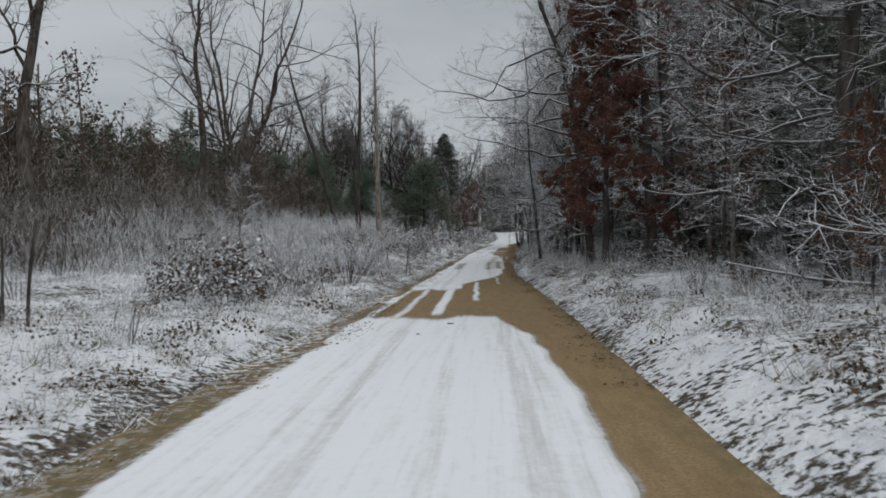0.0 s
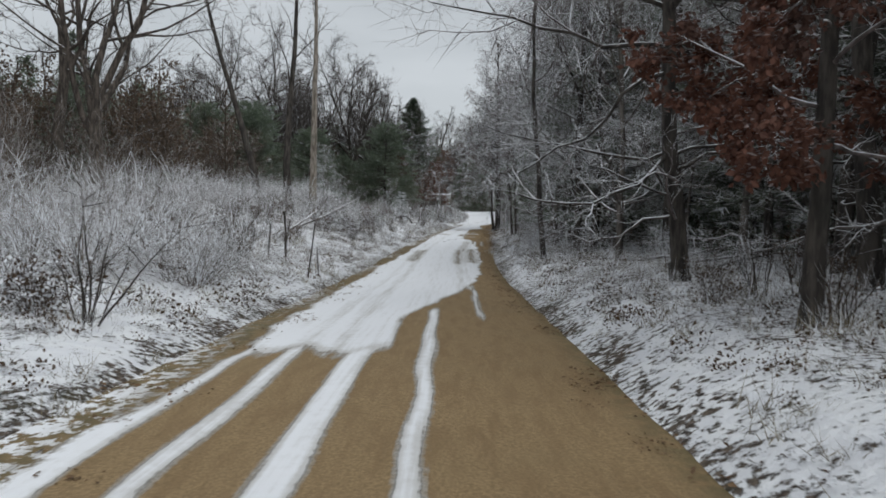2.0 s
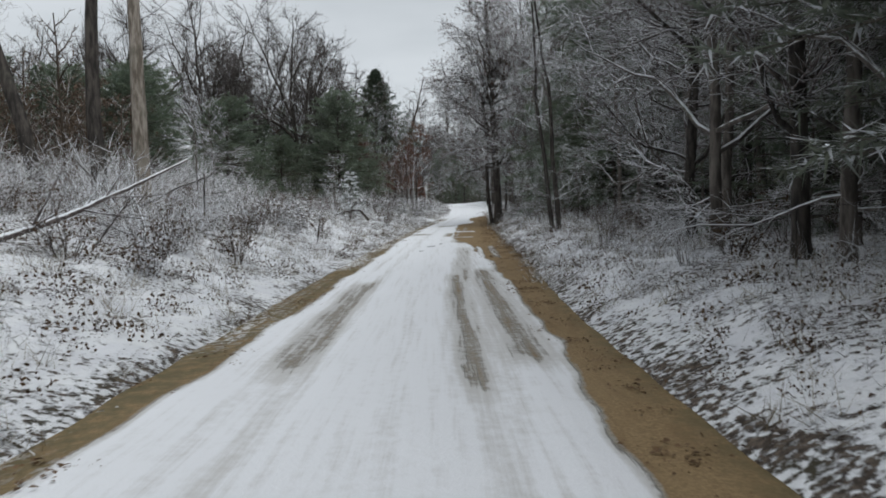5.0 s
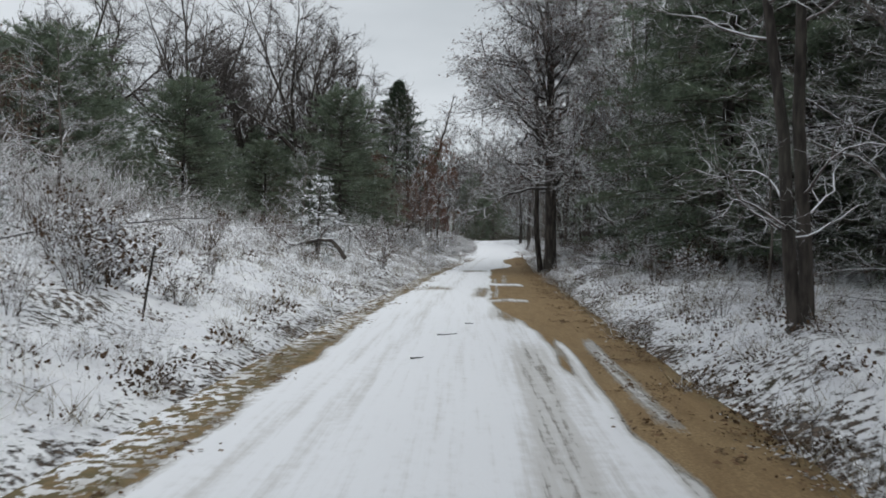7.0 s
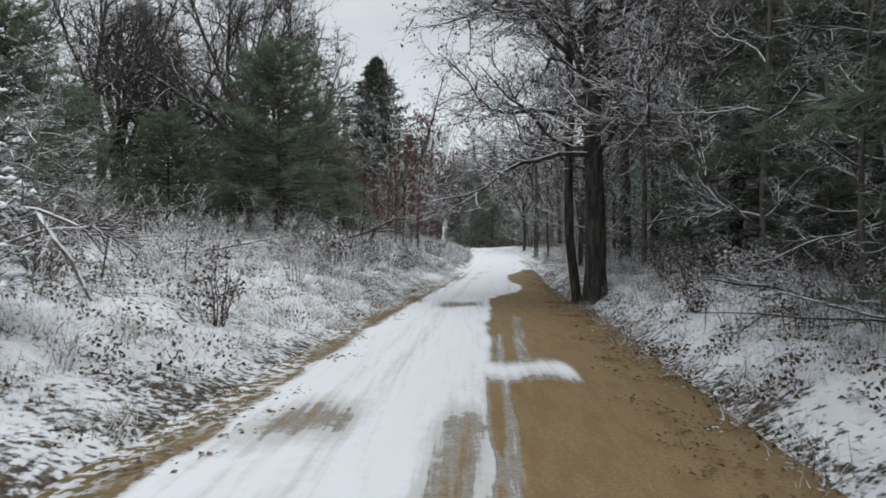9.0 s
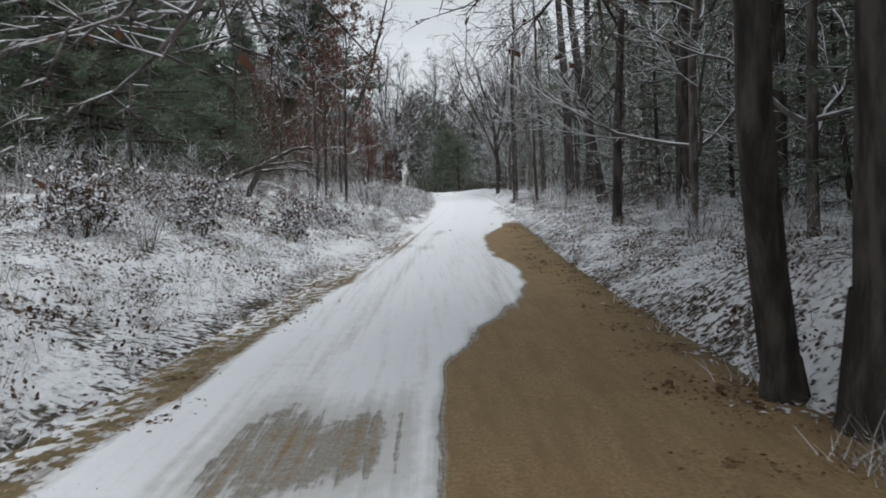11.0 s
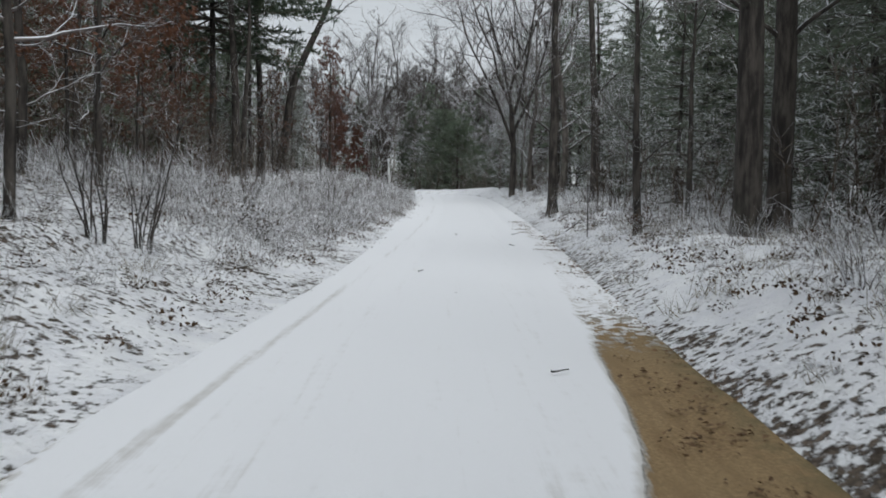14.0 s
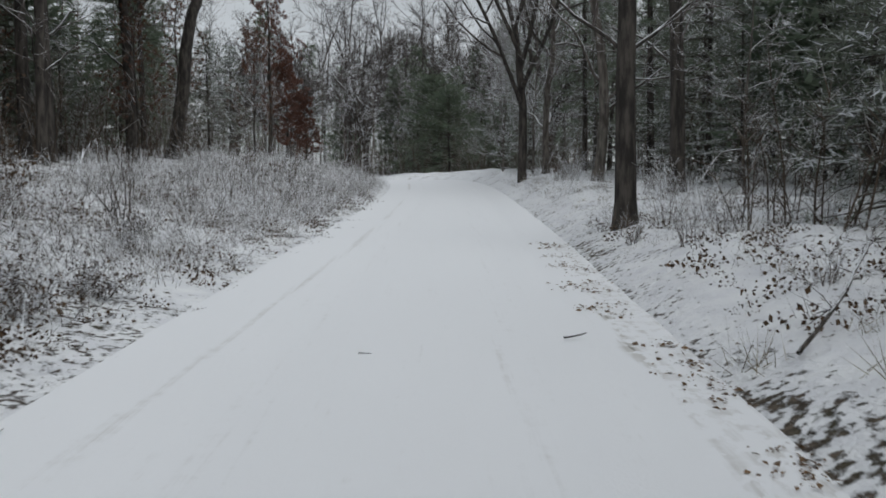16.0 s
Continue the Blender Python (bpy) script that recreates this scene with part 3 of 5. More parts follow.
def vase_tree(name, label, seed, height, radius, fork=0.3, leaders=7, spread=0.75, branches=11, twigs=7, sprays=3, bark=None, twig=None, fine=0.014, rise=0.03, crook=0.12, group="tall hardwoods"):
    """A hardwood whose bole breaks into rising leaders under a rounded crown."""
    r = random.Random(seed)
    trunk, crown = Shape(), Shape()
    bole, dirs, rad = limb(trunk, r, Vector((0, 0, -0.3)), Vector((0, 0, 1)), height * fork + 0.3, radius, radius * 0.72, 7, 9, 0.03, 0.02, 0.4)
    turn = r.random() * 6
    for i in range(leaders):
        turn += 6.283 / leaders + r.gauss(0, 0.3)
        out = (0.12 if i == 0 else spread * r.uniform(0.45, 1.15))
        start = bole[-1] if i < leaders - 3 else bole[r.randrange(4, 7)]
        ln = height * (1 - fork) * (1.0 - 0.25 * out) * r.uniform(0.85, 1.1)
        lr = radius * r.uniform(0.4, 0.6)
        lp, ld, lrad = limb(trunk, r, start, swing(Vector((0, 0, 1)), out, turn), ln, lr, 0.024, 10, 6, crook, rise)
        for q in range(branches):
            g = 0.18 + 0.8 * (q + r.random()) / branches
            k = min(g, 0.99) * 10
            j = int(k)
            bl = ln * 0.42 * (1.2 - 0.7 * g) * r.uniform(0.6, 1.25)
            br = max(0.016, lrad[j] * 0.62)
            bp, bd, brad = limb(trunk if br > 0.04 else crown, r, lp[j].lerp(lp[j + 1], k - j), swing(ld[j], r.uniform(0.5, 1.25), r.random() * 6.283), bl, br, 0.013, 6, 4, 0.17, 0.02)
            for t in range(twigs):
                m = r.randrange(1, 6)
                tl = bl * r.uniform(0.2, 0.5) + 0.15
                e, ed, _ = limb(crown, r, bp[m].lerp(bp[m + 1], r.random()), swing(bd[m], r.uniform(0.4, 1.0), r.random() * 6.283), tl, fine, 0.002, 2, 3, 0.2, 0.02)
                for _ in range(sprays):
                    h = r.randrange(2)
                    spike(crown, e[h].lerp(e[h + 1], r.random()), swing(ed[h + 1], r.uniform(0.4, 1.0), r.random() * 6.283), tl * r.uniform(0.3, 0.7), fine * 0.7)
    root = thing(name, label, "tree", group)
    part("trunk", trunk, bark or M_BARK, root)
    part("crown", crown, twig or M_TWIG_BARE, root, "rounded crown of fine leafless twigs")
    return root


def leafy_tree(name, label, seed, height, radius, leaves, size, material, clear=0.2, limbs=16, spread=1.1, twigs=5, **kw):
    """An oak that keeps its dead leaves."""
    r = random.Random(seed)
    trunk, crown, leaf, tips = Shape(), Shape(), Shape(), []
    grow(trunk, crown, r, Vector((0, 0, 0)), Vector((0, 0, 1)), height, radius, clear, limbs, spread, twigs, tips=tips, **kw)
    for _ in range(leaves):
        p, d = tips[r.randrange(len(tips))]
        q = p + rnd_dir(r) * r.random() * 0.16
        dd = (d * 0.3 + rnd_dir(r) + Vector((0, 0, -0.6))).normalized()
        leaf.leaf(q, dd, dd.orthogonal().normalized() if r.random() < 0.3 else rnd_dir(r), size * r.uniform(0.7, 1.3))
    root = thing(name, label, "oak tree", "oaks with dead leaves")
    part("trunk", trunk, M_BARK_DARK, root)
    part("crown", crown, M_TWIG, root, "thin branches under the leaves")
    part("foliage", leaf, material, root, "hanging rust-coloured dead leaves", False)
    return root


def conifer(name, label, seed, height, radius, bottom, reach, whorl, per, shoots, blades, needle, droop=0.12, blade=0.34, width=0.02, taper=0.8, bark=None, plume=0.0, group="evergreens", dead=0, caps=0.0, cap_size=0.09):
    """Whorls of needled boughs round a straight stem."""
    r = random.Random(seed)
    trunk, boughs, fol, cap = Shape(), Shape(), Shape(), Shape()
    stem, dirs, rad = limb(trunk, r, Vector((0, 0, -0.2)), Vector((0, 0, 1)), height + 0.2, radius, 0.012, 12, 8, 0.012, 0.02)
    z = bottom
    turn = 0.0
    while z < height - 0.1:
        f = (z - bottom) / (height - bottom)
        full = reach * ((1 - f) ** taper) * (0.55 + 0.45 * min(1, (f + 0.05) * 6)) + 0.15
        k = min(z / height, 0.99) * 12
        j = int(k)
        p0 = stem[j].lerp(stem[j + 1], k - j)
        for b in range(per):
            turn += 6.283 / per + r.gauss(0, 0.25)
            ln = full * r.uniform(0.6, 1.12)
            d = Vector((math.cos(turn), math.sin(turn), 0.32 - 0.42 * (1 - f) + r.gauss(0, 0.08))).normalized()
            bp, bd, _ = limb(boughs, r, p0, d, ln, 0.010 + 0.011 * ln, 0.001, 3, 3, 0.05, -droop * 0.25 + 0.05 * f)
            ns = max(3, int(shoots * (0.35 + 0.65 * ln / reach)))
            for s in range(ns):
                g = 0.18 + 0.82 * (s + r.random()) / ns
                k2 = min(g, 0.995) * 3
                j2 = int(k2)
                q = bp[j2].lerp(bp[j2 + 1], k2 - j2)
                sd = swing(bd[j2], r.uniform(0.2, 1.15), r.random() * 6.28)
                sd = Vector((sd.x, sd.y, sd.z * 0.4 + 0.04 + plume)).normalized()
                sl = (0.16 + 0.32 * ln * (1.1 - g) * 0.6) * r.uniform(0.7, 1.2)
                q2 = q + sd * sl
                if r.random() < caps:
                    cap.clump(q.lerp(q2, r.uniform(0.4, 1)) + Vector((0, 0, 0.03)), sd, sl * r.uniform(0.3, 0.6), blade * cap_size, r)
                for m in range(blades):
                    c = q.lerp(q2, r.random())
                    nd = (sd * r.uniform(0.2, 1.0) + rnd_dir(r, 0.6) * 0.8).normalized()
                    fol.blade(c, nd, blade * r.uniform(0.6, 1.2), width, Vector((r.gauss(0, 0.35), r.gauss(0, 0.35), 1)).normalized())
        z += whorl * r.uniform(0.75, 1.25) * (0.6 + 0.4 * (1 - f))
    for _ in range(dead):
        zz = r.uniform(0.12, 1.0) * bottom
        k = min(zz / height, 0.99) * 12
        j = int(k)
        a = r.random() * 6.283
        limb(trunk, r, stem[j].lerp(stem[j + 1], k - j), Vector((math.cos(a), math.sin(a), r.gauss(0, 0.15))).normalized(), r.uniform(0.6, 2.2), 0.016, 0.003, 4, 3, 0.12, -0.02)
    root = thing(name, label, "pine tree" if "pine" in name else "fir tree", group)
    part("trunk", trunk, bark or M_BARK_DARK, root)
    tagged(part("branchwork", boughs, M_BOUGH, root), kind="stuff")
    part("foliage", fol, needle, root, "", False)
    if caps:
        tagged(part("snow", cap, M_SNOW, root, "", False), "little caps of snow on the boughs", kind="stuff")
    return root


def shrub(name, label, seed, height, stems, spread, twigs, material, leaves=0, leaf_mat=None, category="shrub", group="roadside shrubs", size=1.0, arch=0.02):
    r = random.Random(seed)
    wood, fine, leaf = Shape(), Shape(), Shape()
    for _ in range(stems):
        a = r.random() * 6.283
        d = Vector((math.cos(a) * spread * r.random(), math.sin(a) * spread * r.random(), 1)).normalized()
        h = height * r.uniform(0.55, 1.1)
        p, dd, _ = limb(wood, r, Vector((math.cos(a) * 0.12, math.sin(a) * 0.12, -0.08)), d, h, 0.012 + 0.004 * h, 0.001, 6, 3, 0.12, -arch)
        for s in range(twigs):
            j = r.randrange(1, 6)
            e, ed, _ = limb(fine, r, p[j].lerp(p[j + 1], r.random()), swing(dd[j], r.uniform(0.5, 1.2), r.random() * 6.28), h * r.uniform(0.15, 0.4), 0.007, 0.001, 2, 3, 0.18, -0.02)
            for _ in range(leaves):
                leaf.leaf(e[r.randrange(1, 3)] + rnd_dir(r) * 0.04, (rnd_dir(r) + Vector((0, 0, -0.5))).normalized(), rnd_dir(r), r.uniform(0.035, 0.08) * size)
    root = thing(name, label, category, group)
    tagged(part("brushwood", wood, material, root), kind="stuff")
    tagged(part("twigwork", fine, material, root), kind="stuff")
    if leaves:
        part("foliage", leaf, leaf_mat, root, "curled dead leaves holding snow", False)
    return root


def stand(ob, x, y, turn=0.0, scale=1.0, lean=(0, 0), sink=0.06):
    ob.matrix_basis = pose(x, y, ground_at(x, y) - sink, lean[0], lean[1], 0) @ pose(0, 0, 0, 0, 0, turn) @ Matrix.Scale(scale, 4)
    return ob


def again(ob, x, y, turn=0.0, scale=1.0, lean=(0, 0), label=""):
    c = copy_thing(ob, Matrix.Identity(4))
    stand(c, x, y, turn, scale, lean)
    if label:
        c["label"] = label
    return c


# ---- trees that stand out, roadside by roadside ----
R_ = random.Random(77)
# rust-leaved oaks and bare trunks of the first right-hand verge
rust_oak = leafy_tree("oak_tree", "young oak thick with rust-red dead leaves on the verge", 101, 8.2, 0.11, 52000, 0.075, M_LEAF, clear=0.17, limbs=32, spread=1.4, ratio=0.23, twigs=8, lift=-0.025)
stand(rust_oak, 3.3, 24.6, 40, 1.05)
rust_twin = leafy_tree("oak_tree", "oak with stout dark trunk and rust leaves overhead", 104, 11.5, 0.15, 12000, 0.08, M_LEAF, clear=0.36, limbs=18, spread=1.1, ratio=0.3, twigs=6)
stand(rust_twin, 4.63, 24.7, 0, 1.15, (0, -4))
rust_oak_small = leafy_tree("oak_tree", "small oak sapling with rust-brown dead leaves", 102, 4.6, 0.05, 5000, 0.07, M_LEAF_BROWN, clear=0.12, limbs=14, spread=1.2, ratio=0.4, twigs=4)
stand(rust_oak_small, 4.9, 11.1, 0, 0.5)
again(rust_oak_small, 6.2, 14.4, 150, 0.62)
rust_open = leafy_tree("oak_tree", "slender young oak with sparse rust-coloured leaves", 103, 10.5, 0.10, 8000, 0.078, M_LEAF_BROWN, clear=0.25, limbs=18, spread=1.1, ratio=0.33)
stand(rust_open, 6.0, 22.0, 0, 0.5)
again(rust_open, 6.9, 26.5, 120, 0.8)

maple = bare_tree("hardwood_tree", "tall bare hardwood with snow-lined twigs", 111, 17, 0.22, 0.2, 24, 1.3, 9, low=0.1, bends=2, ratio=0.46, lift=0.03)
stand(maple, 11.2, 28.0)
straight = bare_tree("hardwood_tree", "straight grey-barked hardwood with bare crown", 112, 18, 0.20, 0.3, 22, 1.1, 8, bark=M_BARK_DARK, low=0.15)
stand(straight, 6.6, 30.2)
twisted = bare_tree("oak_tree", "dark bare oak with spreading snowy boughs", 113, 15, 0.155, 0.18, 28, 1.4, 9, bark=M_BARK_DARK, crook=0.11, ratio=0.46, low=0.1, lift=0.02, bends=2, twig=M_FROST, stout=0.75, boughs=((0.08, (-1, -0.3, 0.12), 2.6), (0.11, (-0.8, -1, 0.16), 2.5), (0.07, (-0.3, -1, 0.12), 2.3), (0.1, (-1, 0.5, 0.18), 2.9), (0.13, (1, -0.6, 0.1), 3.2), (0.17, (1, -0.2, 0.15), 3.4), (0.24, (-1, -0.5, 0.1), 4.4), (0.27, (-1, 0.1, 0.12), 5.0), (0.31, (-1, -0.25, 0.2), 5.2), (0.36, (-1, 0.3, 0.3), 5.0), (0.42, (-1, -0.3, 0.4), 5.0)))
stand(twisted, 3.6, 30.6, 0, 1.0, (0, -13))
slim = bare_tree("hardwood_tree", "slim leaning hardwood with snowy side branches", 114, 12, 0.10, 0.2, 24, 1.3, 8, bark=M_BARK_DARK, twig=M_FROST, crook=0.09, ratio=0.32, low=0.1, bends=2, stout=0.65, bushy=1.3)
stand(slim, 5.4, 25.4, lean=(0, -4))
again(slim, 2.45, 42.6, 40, 0.95, (3, -6), "slim tree leaning over the road, bark pale with snow")
again(slim, 7.9, 38.4, 40, 1.25)
again(straight, 10.0, 41.3, 120, 0.95)
again(slim, 2.98, 67.6, 70, 0.8, (0, -5), "one of two close slender trunks with low snowy twigs")
again(slim, 3.22, 67.9, 260, 0.85, (0, -4), "one of two close slender trunks with low snowy twigs")
snowy_bough = bare_tree("hardwood_tree", "low-branched tree heavy with snow along its boughs", 115, 11, 0.12, 0.1, 24, 1.5, 10, ratio=0.44, lift=-0.01, low=0.06, fine=1.5, bends=2, stout=0.7, bushy=1.3, twig=M_FROST, flat=0.5)
stand(snowy_bough, 5.3, 58.5)
for x, y, a, s in ((8.0, 63.5, 140, 0.9), (6.6, 71.5, 30, 0.7), (5.6, 47.5, 250, 0.95), (6.4, 36.0, 30, 0.85), (7.6, 10.5, 190, 1.15), (4.9, 52.5, 310, 1.0), (7.8, 55.5, 80, 1.1), (8.5, 18, 0, 1.0), (8.2, 94.5, 120, 0.6)):
    again(snowy_bough, x, y, a, s)
again(snowy_bough, -10.6, 78.4, 60, 0.42, (0, 0), "small frosted tree with arching white twigs")
again(snowy_bough, -6.3, 87.4, 200, 0.3, (0, 0), "small frosted tree with arching white twigs")
again(snowy_bough, 5.6, 87.4, 150, 0.48, (0, 0), "small frosted tree with arching white twigs")
again(snowy_bough, 4.7, 73.2, 10, 0.26, (0, 0), "small frosted tree with arching white twigs")
again(snowy_bough, -9.0, 70.5, 330, 0.38, (0, 0), "small frosted tree with arching white twigs")
again(snowy_bough, -7.4, 24.0, 130, 0.3, (0, 0), "small frosted tree with arching white twigs")
great_oak = leafy_tree("oak_tree", "large old oak with dark trunk and crooked snowy limbs", 116, 18, 0.29, 7000, 0.09, M_LEAF_BROWN, clear=0.17, limbs=40, spread=1.45, twigs=12, crook=0.12, ratio=0.34, stout=1.25, bushy=1.6, fine=1.4, lift=0.05, least=0.28, spray=4, flat=0.4, straight_bole=0.02,
                       boughs=[(0.21 + 0.40 * k / 30, (math.cos(2.4 * k), math.sin(2.4 * k), 0.34 + 0.014 * k), 4.3 + 0.6 * (k % 3)) for k in range(30)] + [(0.34, (-1, 0.1, 0.55), 5.6), (0.44, (-1, 0.2, 0.6), 5.6)])
stand(great_oak, 3.36, 97.2, 0, 1.0, (0, -1.6))
frosted = bare_tree("hardwood_tree", "tall tree with a dense veil of frosted twigs", 117, 15, 0.095, 0.12, 28, 1.1, 11, ratio=0.4, lift=0.05, fine=1.5, low=0.08, group="forest trees", twig=M_FROST)
stand(frosted, 4.6, 50.0)
for x, y, a, s in ((4.3, 56.0, 10, 1.15), (5.6, 69.8, 20, 0.8), (6.8, 66.0, 200, 0.95), (7.8, 69.5, 150, 0.9), (4.2, 39.5, 130, 0.9), (10.2, 75.5, 200, 0.85), (6.0, 54.5, 300, 1.0), (5.2, 44.5, 30, 0.95), (9.0, 49.0, 10, 1.05), (6.2, 104.5, 40, 1.0), (5.2, 107.0, 250, 0.9),
                   (9.5, 60, 0, 1.1), (9.8, 33, 220, 1.05), (11.5, 25, 100, 1.1), (11, 16, 320, 1.1), (9.4, 6.5, 60, 1.1), (13, 45, 20, 1.1), (12.5, 9, 270, 1.15), (5.8, 92.0, 190, 0.8)):
    again(frosted, x, y, a, s)

veiled = bare_tree("hardwood_tree", "tall roadside tree with a thick grey crown of snowy twigs", 119, 16, 0.14, 0.16, 34, 1.05, 13, ratio=0.36, lift=0.05, fine=1.5, low=0.1, bends=2, bushy=1.5, spray=3, group="forest trees", bark=M_BARK_DARK)
snow_pine = conifer("pine_tree", "tall grey-green pine dusted all over with snow", 126, 15, 0.18, 1.8, 3.3, 0.46, 6, 12, 20, M_NEEDLE_SNOW, droop=0.14, width=0.018, blade=0.3, dead=8, caps=0.12)
stand(snow_pine, 4.9, 48.0)
for x, y, a, s in ((5.9, 51.5, 90, 1.05), (7.4, 56.0, 200, 1.0), (7.0, 43.5, 310, 0.95)):
    again(snow_pine, x, y, a, s)
stand(veiled, 4.0, 46.5)
for x, y, a, s in ((4.7, 53.5, 100, 1.0), (5.2, 60.5, 220, 0.95), (9.0, 66.0, 20, 0.95), (10.5, 71.5, 140, 1.0), (5.6, 40.0, 300, 0.95)):
    again(veiled, x, y, a, s)

leaner = bare_tree("hardwood_tree", "dark leaning trunk grown beside the great oak", 120, 13, 0.14, 0.4, 16, 0.9, 8, bark=M_BARK_DARK, ratio=0.26, crook=0.1, bends=2, least=0.3)
stand(leaner, 3.0, 98.0, 0, 1.0, (0, -5))

# the big dark pines past the middle of the drive
pine = conifer("pine_tree", "tall dark white pine with sweeping boughs", 121, 17, 0.23, 1.3, 4.6, 0.48, 6, 15, 24, M_NEEDLE, droop=0.2, width=0.019, blade=0.33, dead=6, caps=0.16)
stand(pine, 6.5, 81.9, 10)
for x, y, a, s in ((7.3, 78.0, 140, 0.95), (9.6, 86.5, 220, 1.0), (11.5, 79, 30, 1.0), (8.3, 91.5, 90, 0.9), (10.8, 97.5, 200, 1.0), (13.5, 92, 0, 1.05), (8.6, 102.5, 310, 0.9)):
    again(pine, x, y, a, s)
young_pine = conifer("pine_tree", "dense bushy dark green pine", 122, 9.6, 0.17, 0.5, 5.7, 0.38, 6, 15, 24, M_NEEDLE, droop=0.05, width=0.019, blade=0.34, taper=0.42, plume=0.12)
stand(young_pine, -9.7, 118.4, 0, 1.0)
spire = conifer("fir_tree", "conical dark fir standing above the woods", 123, 18.6, 0.22, 6.4, 7.2, 0.42, 9, 18, 13, M_NEEDLE_DARK, droop=0.10, width=0.04, blade=0.45, taper=0.95, dead=14)
stand(spire, -9.1, 159.5)
snow_fir = conifer("fir_tree", "small fir tree dusted white with snow", 124, 2.6, 0.045, 0.45, 0.85, 0.24, 5, 7, 10, M_NEEDLE_WHITE, droop=0.3, width=0.012, blade=0.16, caps=1.0, cap_size=0.32, group="snowy little firs")
stand(snow_fir, -5.15, 83.5)
tall_pine = conifer("pine_tree", "tall forest pine with bare lower trunk and dead stubs", 125, 19, 0.20, 4.5, 3.3, 0.62, 5, 12, 11, M_NEEDLE, droop=0.12, width=0.022, blade=0.34, dead=30)
stand(tall_pine, 9.4, 112.0)

for x, y, a, sc in ((13, 35, 90, 1.1), (15, 27, 150, 1.1), (14.5, 48, 20, 1.1)):
    again(tall_pine, x, y, a, sc)

# dead and bare trees at the left edge of the clearing
snag = bare_tree("dead_tree", "bleached dead snag with broken bare limbs", 131, 17, 0.24, 0.5, 10, 0.75, 3, bark=M_SNAG, twig=M_TWIG_BARE, ratio=0.22, crook=0.05, group="dead trees", fine=1.5)
stand(snag, -8.9, 64.9)
fork_dead = bare_tree("dead_tree", "dark dead tree with a long side limb", 132, 18, 0.25, 0.42, 12, 0.7, 4, bark=M_BARK_DARK, twig=M_TWIG_BARE, ratio=0.3, crook=0.06, group="dead trees", fine=1.5)
stand(fork_dead, -10.7, 66.4)
again(fork_dead, -12.2, 66.0, 200, 0.95, (0, -15), "leaning dead tree with sparse upturned limbs")
many_stem = vase_tree("hardwood_tree", "many-limbed bare hardwood with upswept branches", 133, 19, 0.36, 0.22, 6, 0.5, 11, 8, 3, rise=0.06, crook=0.15, group="clearing trees", bark=M_TRUNK)
stand(many_stem, -15.2, 50.5, 0, 0.95)
crooked = bare_tree("hardwood_tree", "crooked bare hardwood with twisting limbs", 134, 19, 0.34, 0.3, 17, 0.85, 6, bark=M_TRUNK, twig=M_TWIG_BARE, ratio=0.36, crook=0.16, lift=0.05, group="clearing trees", fine=1.4, bends=2, stout=1.4)
stand(crooked, -20.5, 58.0)
again(crooked, -17.6, 30.5, 150, 0.9)

# tall hardwoods behind the pines
crown_tree = vase_tree("hardwood_tree", "tall bare hardwood with wide rounded crown", 135, 21, 0.40, 0.26, 6, 0.8, 14, 11, 4, bark=M_BARK_DARK, fine=0.025, rise=0.03, crook=0.11)
stand(crown_tree, -16.0, 134.0, 0, 1.05)
for x, y, a, s in ((-28.4, 142.6, 80, 1.2), (-22, 140, 200, 1.0), (-13.8, 139, 300, 0.95), (-24.5, 131, 20, 0.92), (-34, 128, 140, 1.0), (-38, 140, 250, 1.05), (-16.5, 147, 110, 0.95), (-34, 108, 60, 0.75), (-30, 148, 30, 1.0), (-24, 152, 170, 1.0), (-5, 236, 0, 1.0), (1, 244, 90, 1.1), (-13, 240, 200, 1.05), (8, 240, 300, 1.0), (-20, 232, 30, 1.0), (15, 234, 150, 1.0), (-3, 256, 60, 1.2), (-10, 212, 20, 0.62), (-16, 216, 120, 0.66), (-4, 222, 210, 0.7), (3, 220, 280, 0.66), (10, 224, 330, 0.7), (14, 212, 70, 0.66), (-22, 208, 160, 0.66), (7, 230, 10, 0.75)):
    again(crown_tree, x, y, a, s)
for x, y, a, s in ((-31, 88, 200, 0.62), (-40, 96, 90, 0.66), (-47, 82, 300, 0.64), (-37, 74, 20, 0.6)):
    again(crown_tree, x, y, a, s)

# the third stretch: trunks close to the road
column = bare_tree("hardwood_tree", "stout dark trunk rising straight beside the road", 141, 20, 0.24, 0.36, 18, 1.0, 6, bark=M_BARK_DARK, low=0.1, ratio=0.3, crook=0.045)
stand(column, 7.15, 131.6)
again(column, 8.5, 133.6, 100, 1.0)
bent = bare_tree("hardwood_tree", "stout leaning trunk with a snow streak", 142, 18, 0.215, 0.38, 15, 1.0, 6, bark=M_BARK_DARK, low=0.15, ratio=0.3, crook=0.05)
stand(bent, 7.2, 124.1, lean=(0, -9))
again(bent, 7.8, 124.6, 90, 1.0, (0, 1), "stout dark trunk behind a leaning one")
again(column, 5.9, 133.9, 230, 0.36, (0, -4))
again(column, 6.3, 148.4, 300, 0.8, (0, 0), "straight grey trunk at the road's edge")
again(column, 9.1, 155.0, 30, 0.85)
again(column, 5.1, 112.5, 160, 0.52)
again(column, 7.6, 115.2, 60, 1.15)
again(bent, 9.2, 141.5, 200, 0.45)
fork_tree = bare_tree("hardwood_tree", "forked bare tree with snow on its upper limbs", 143, 17, 0.22, 0.22, 20, 0.9, 7, ratio=0.5, crook=0.1, low=0.15, bends=2)
stand(fork_tree, 9.3, 166.0)
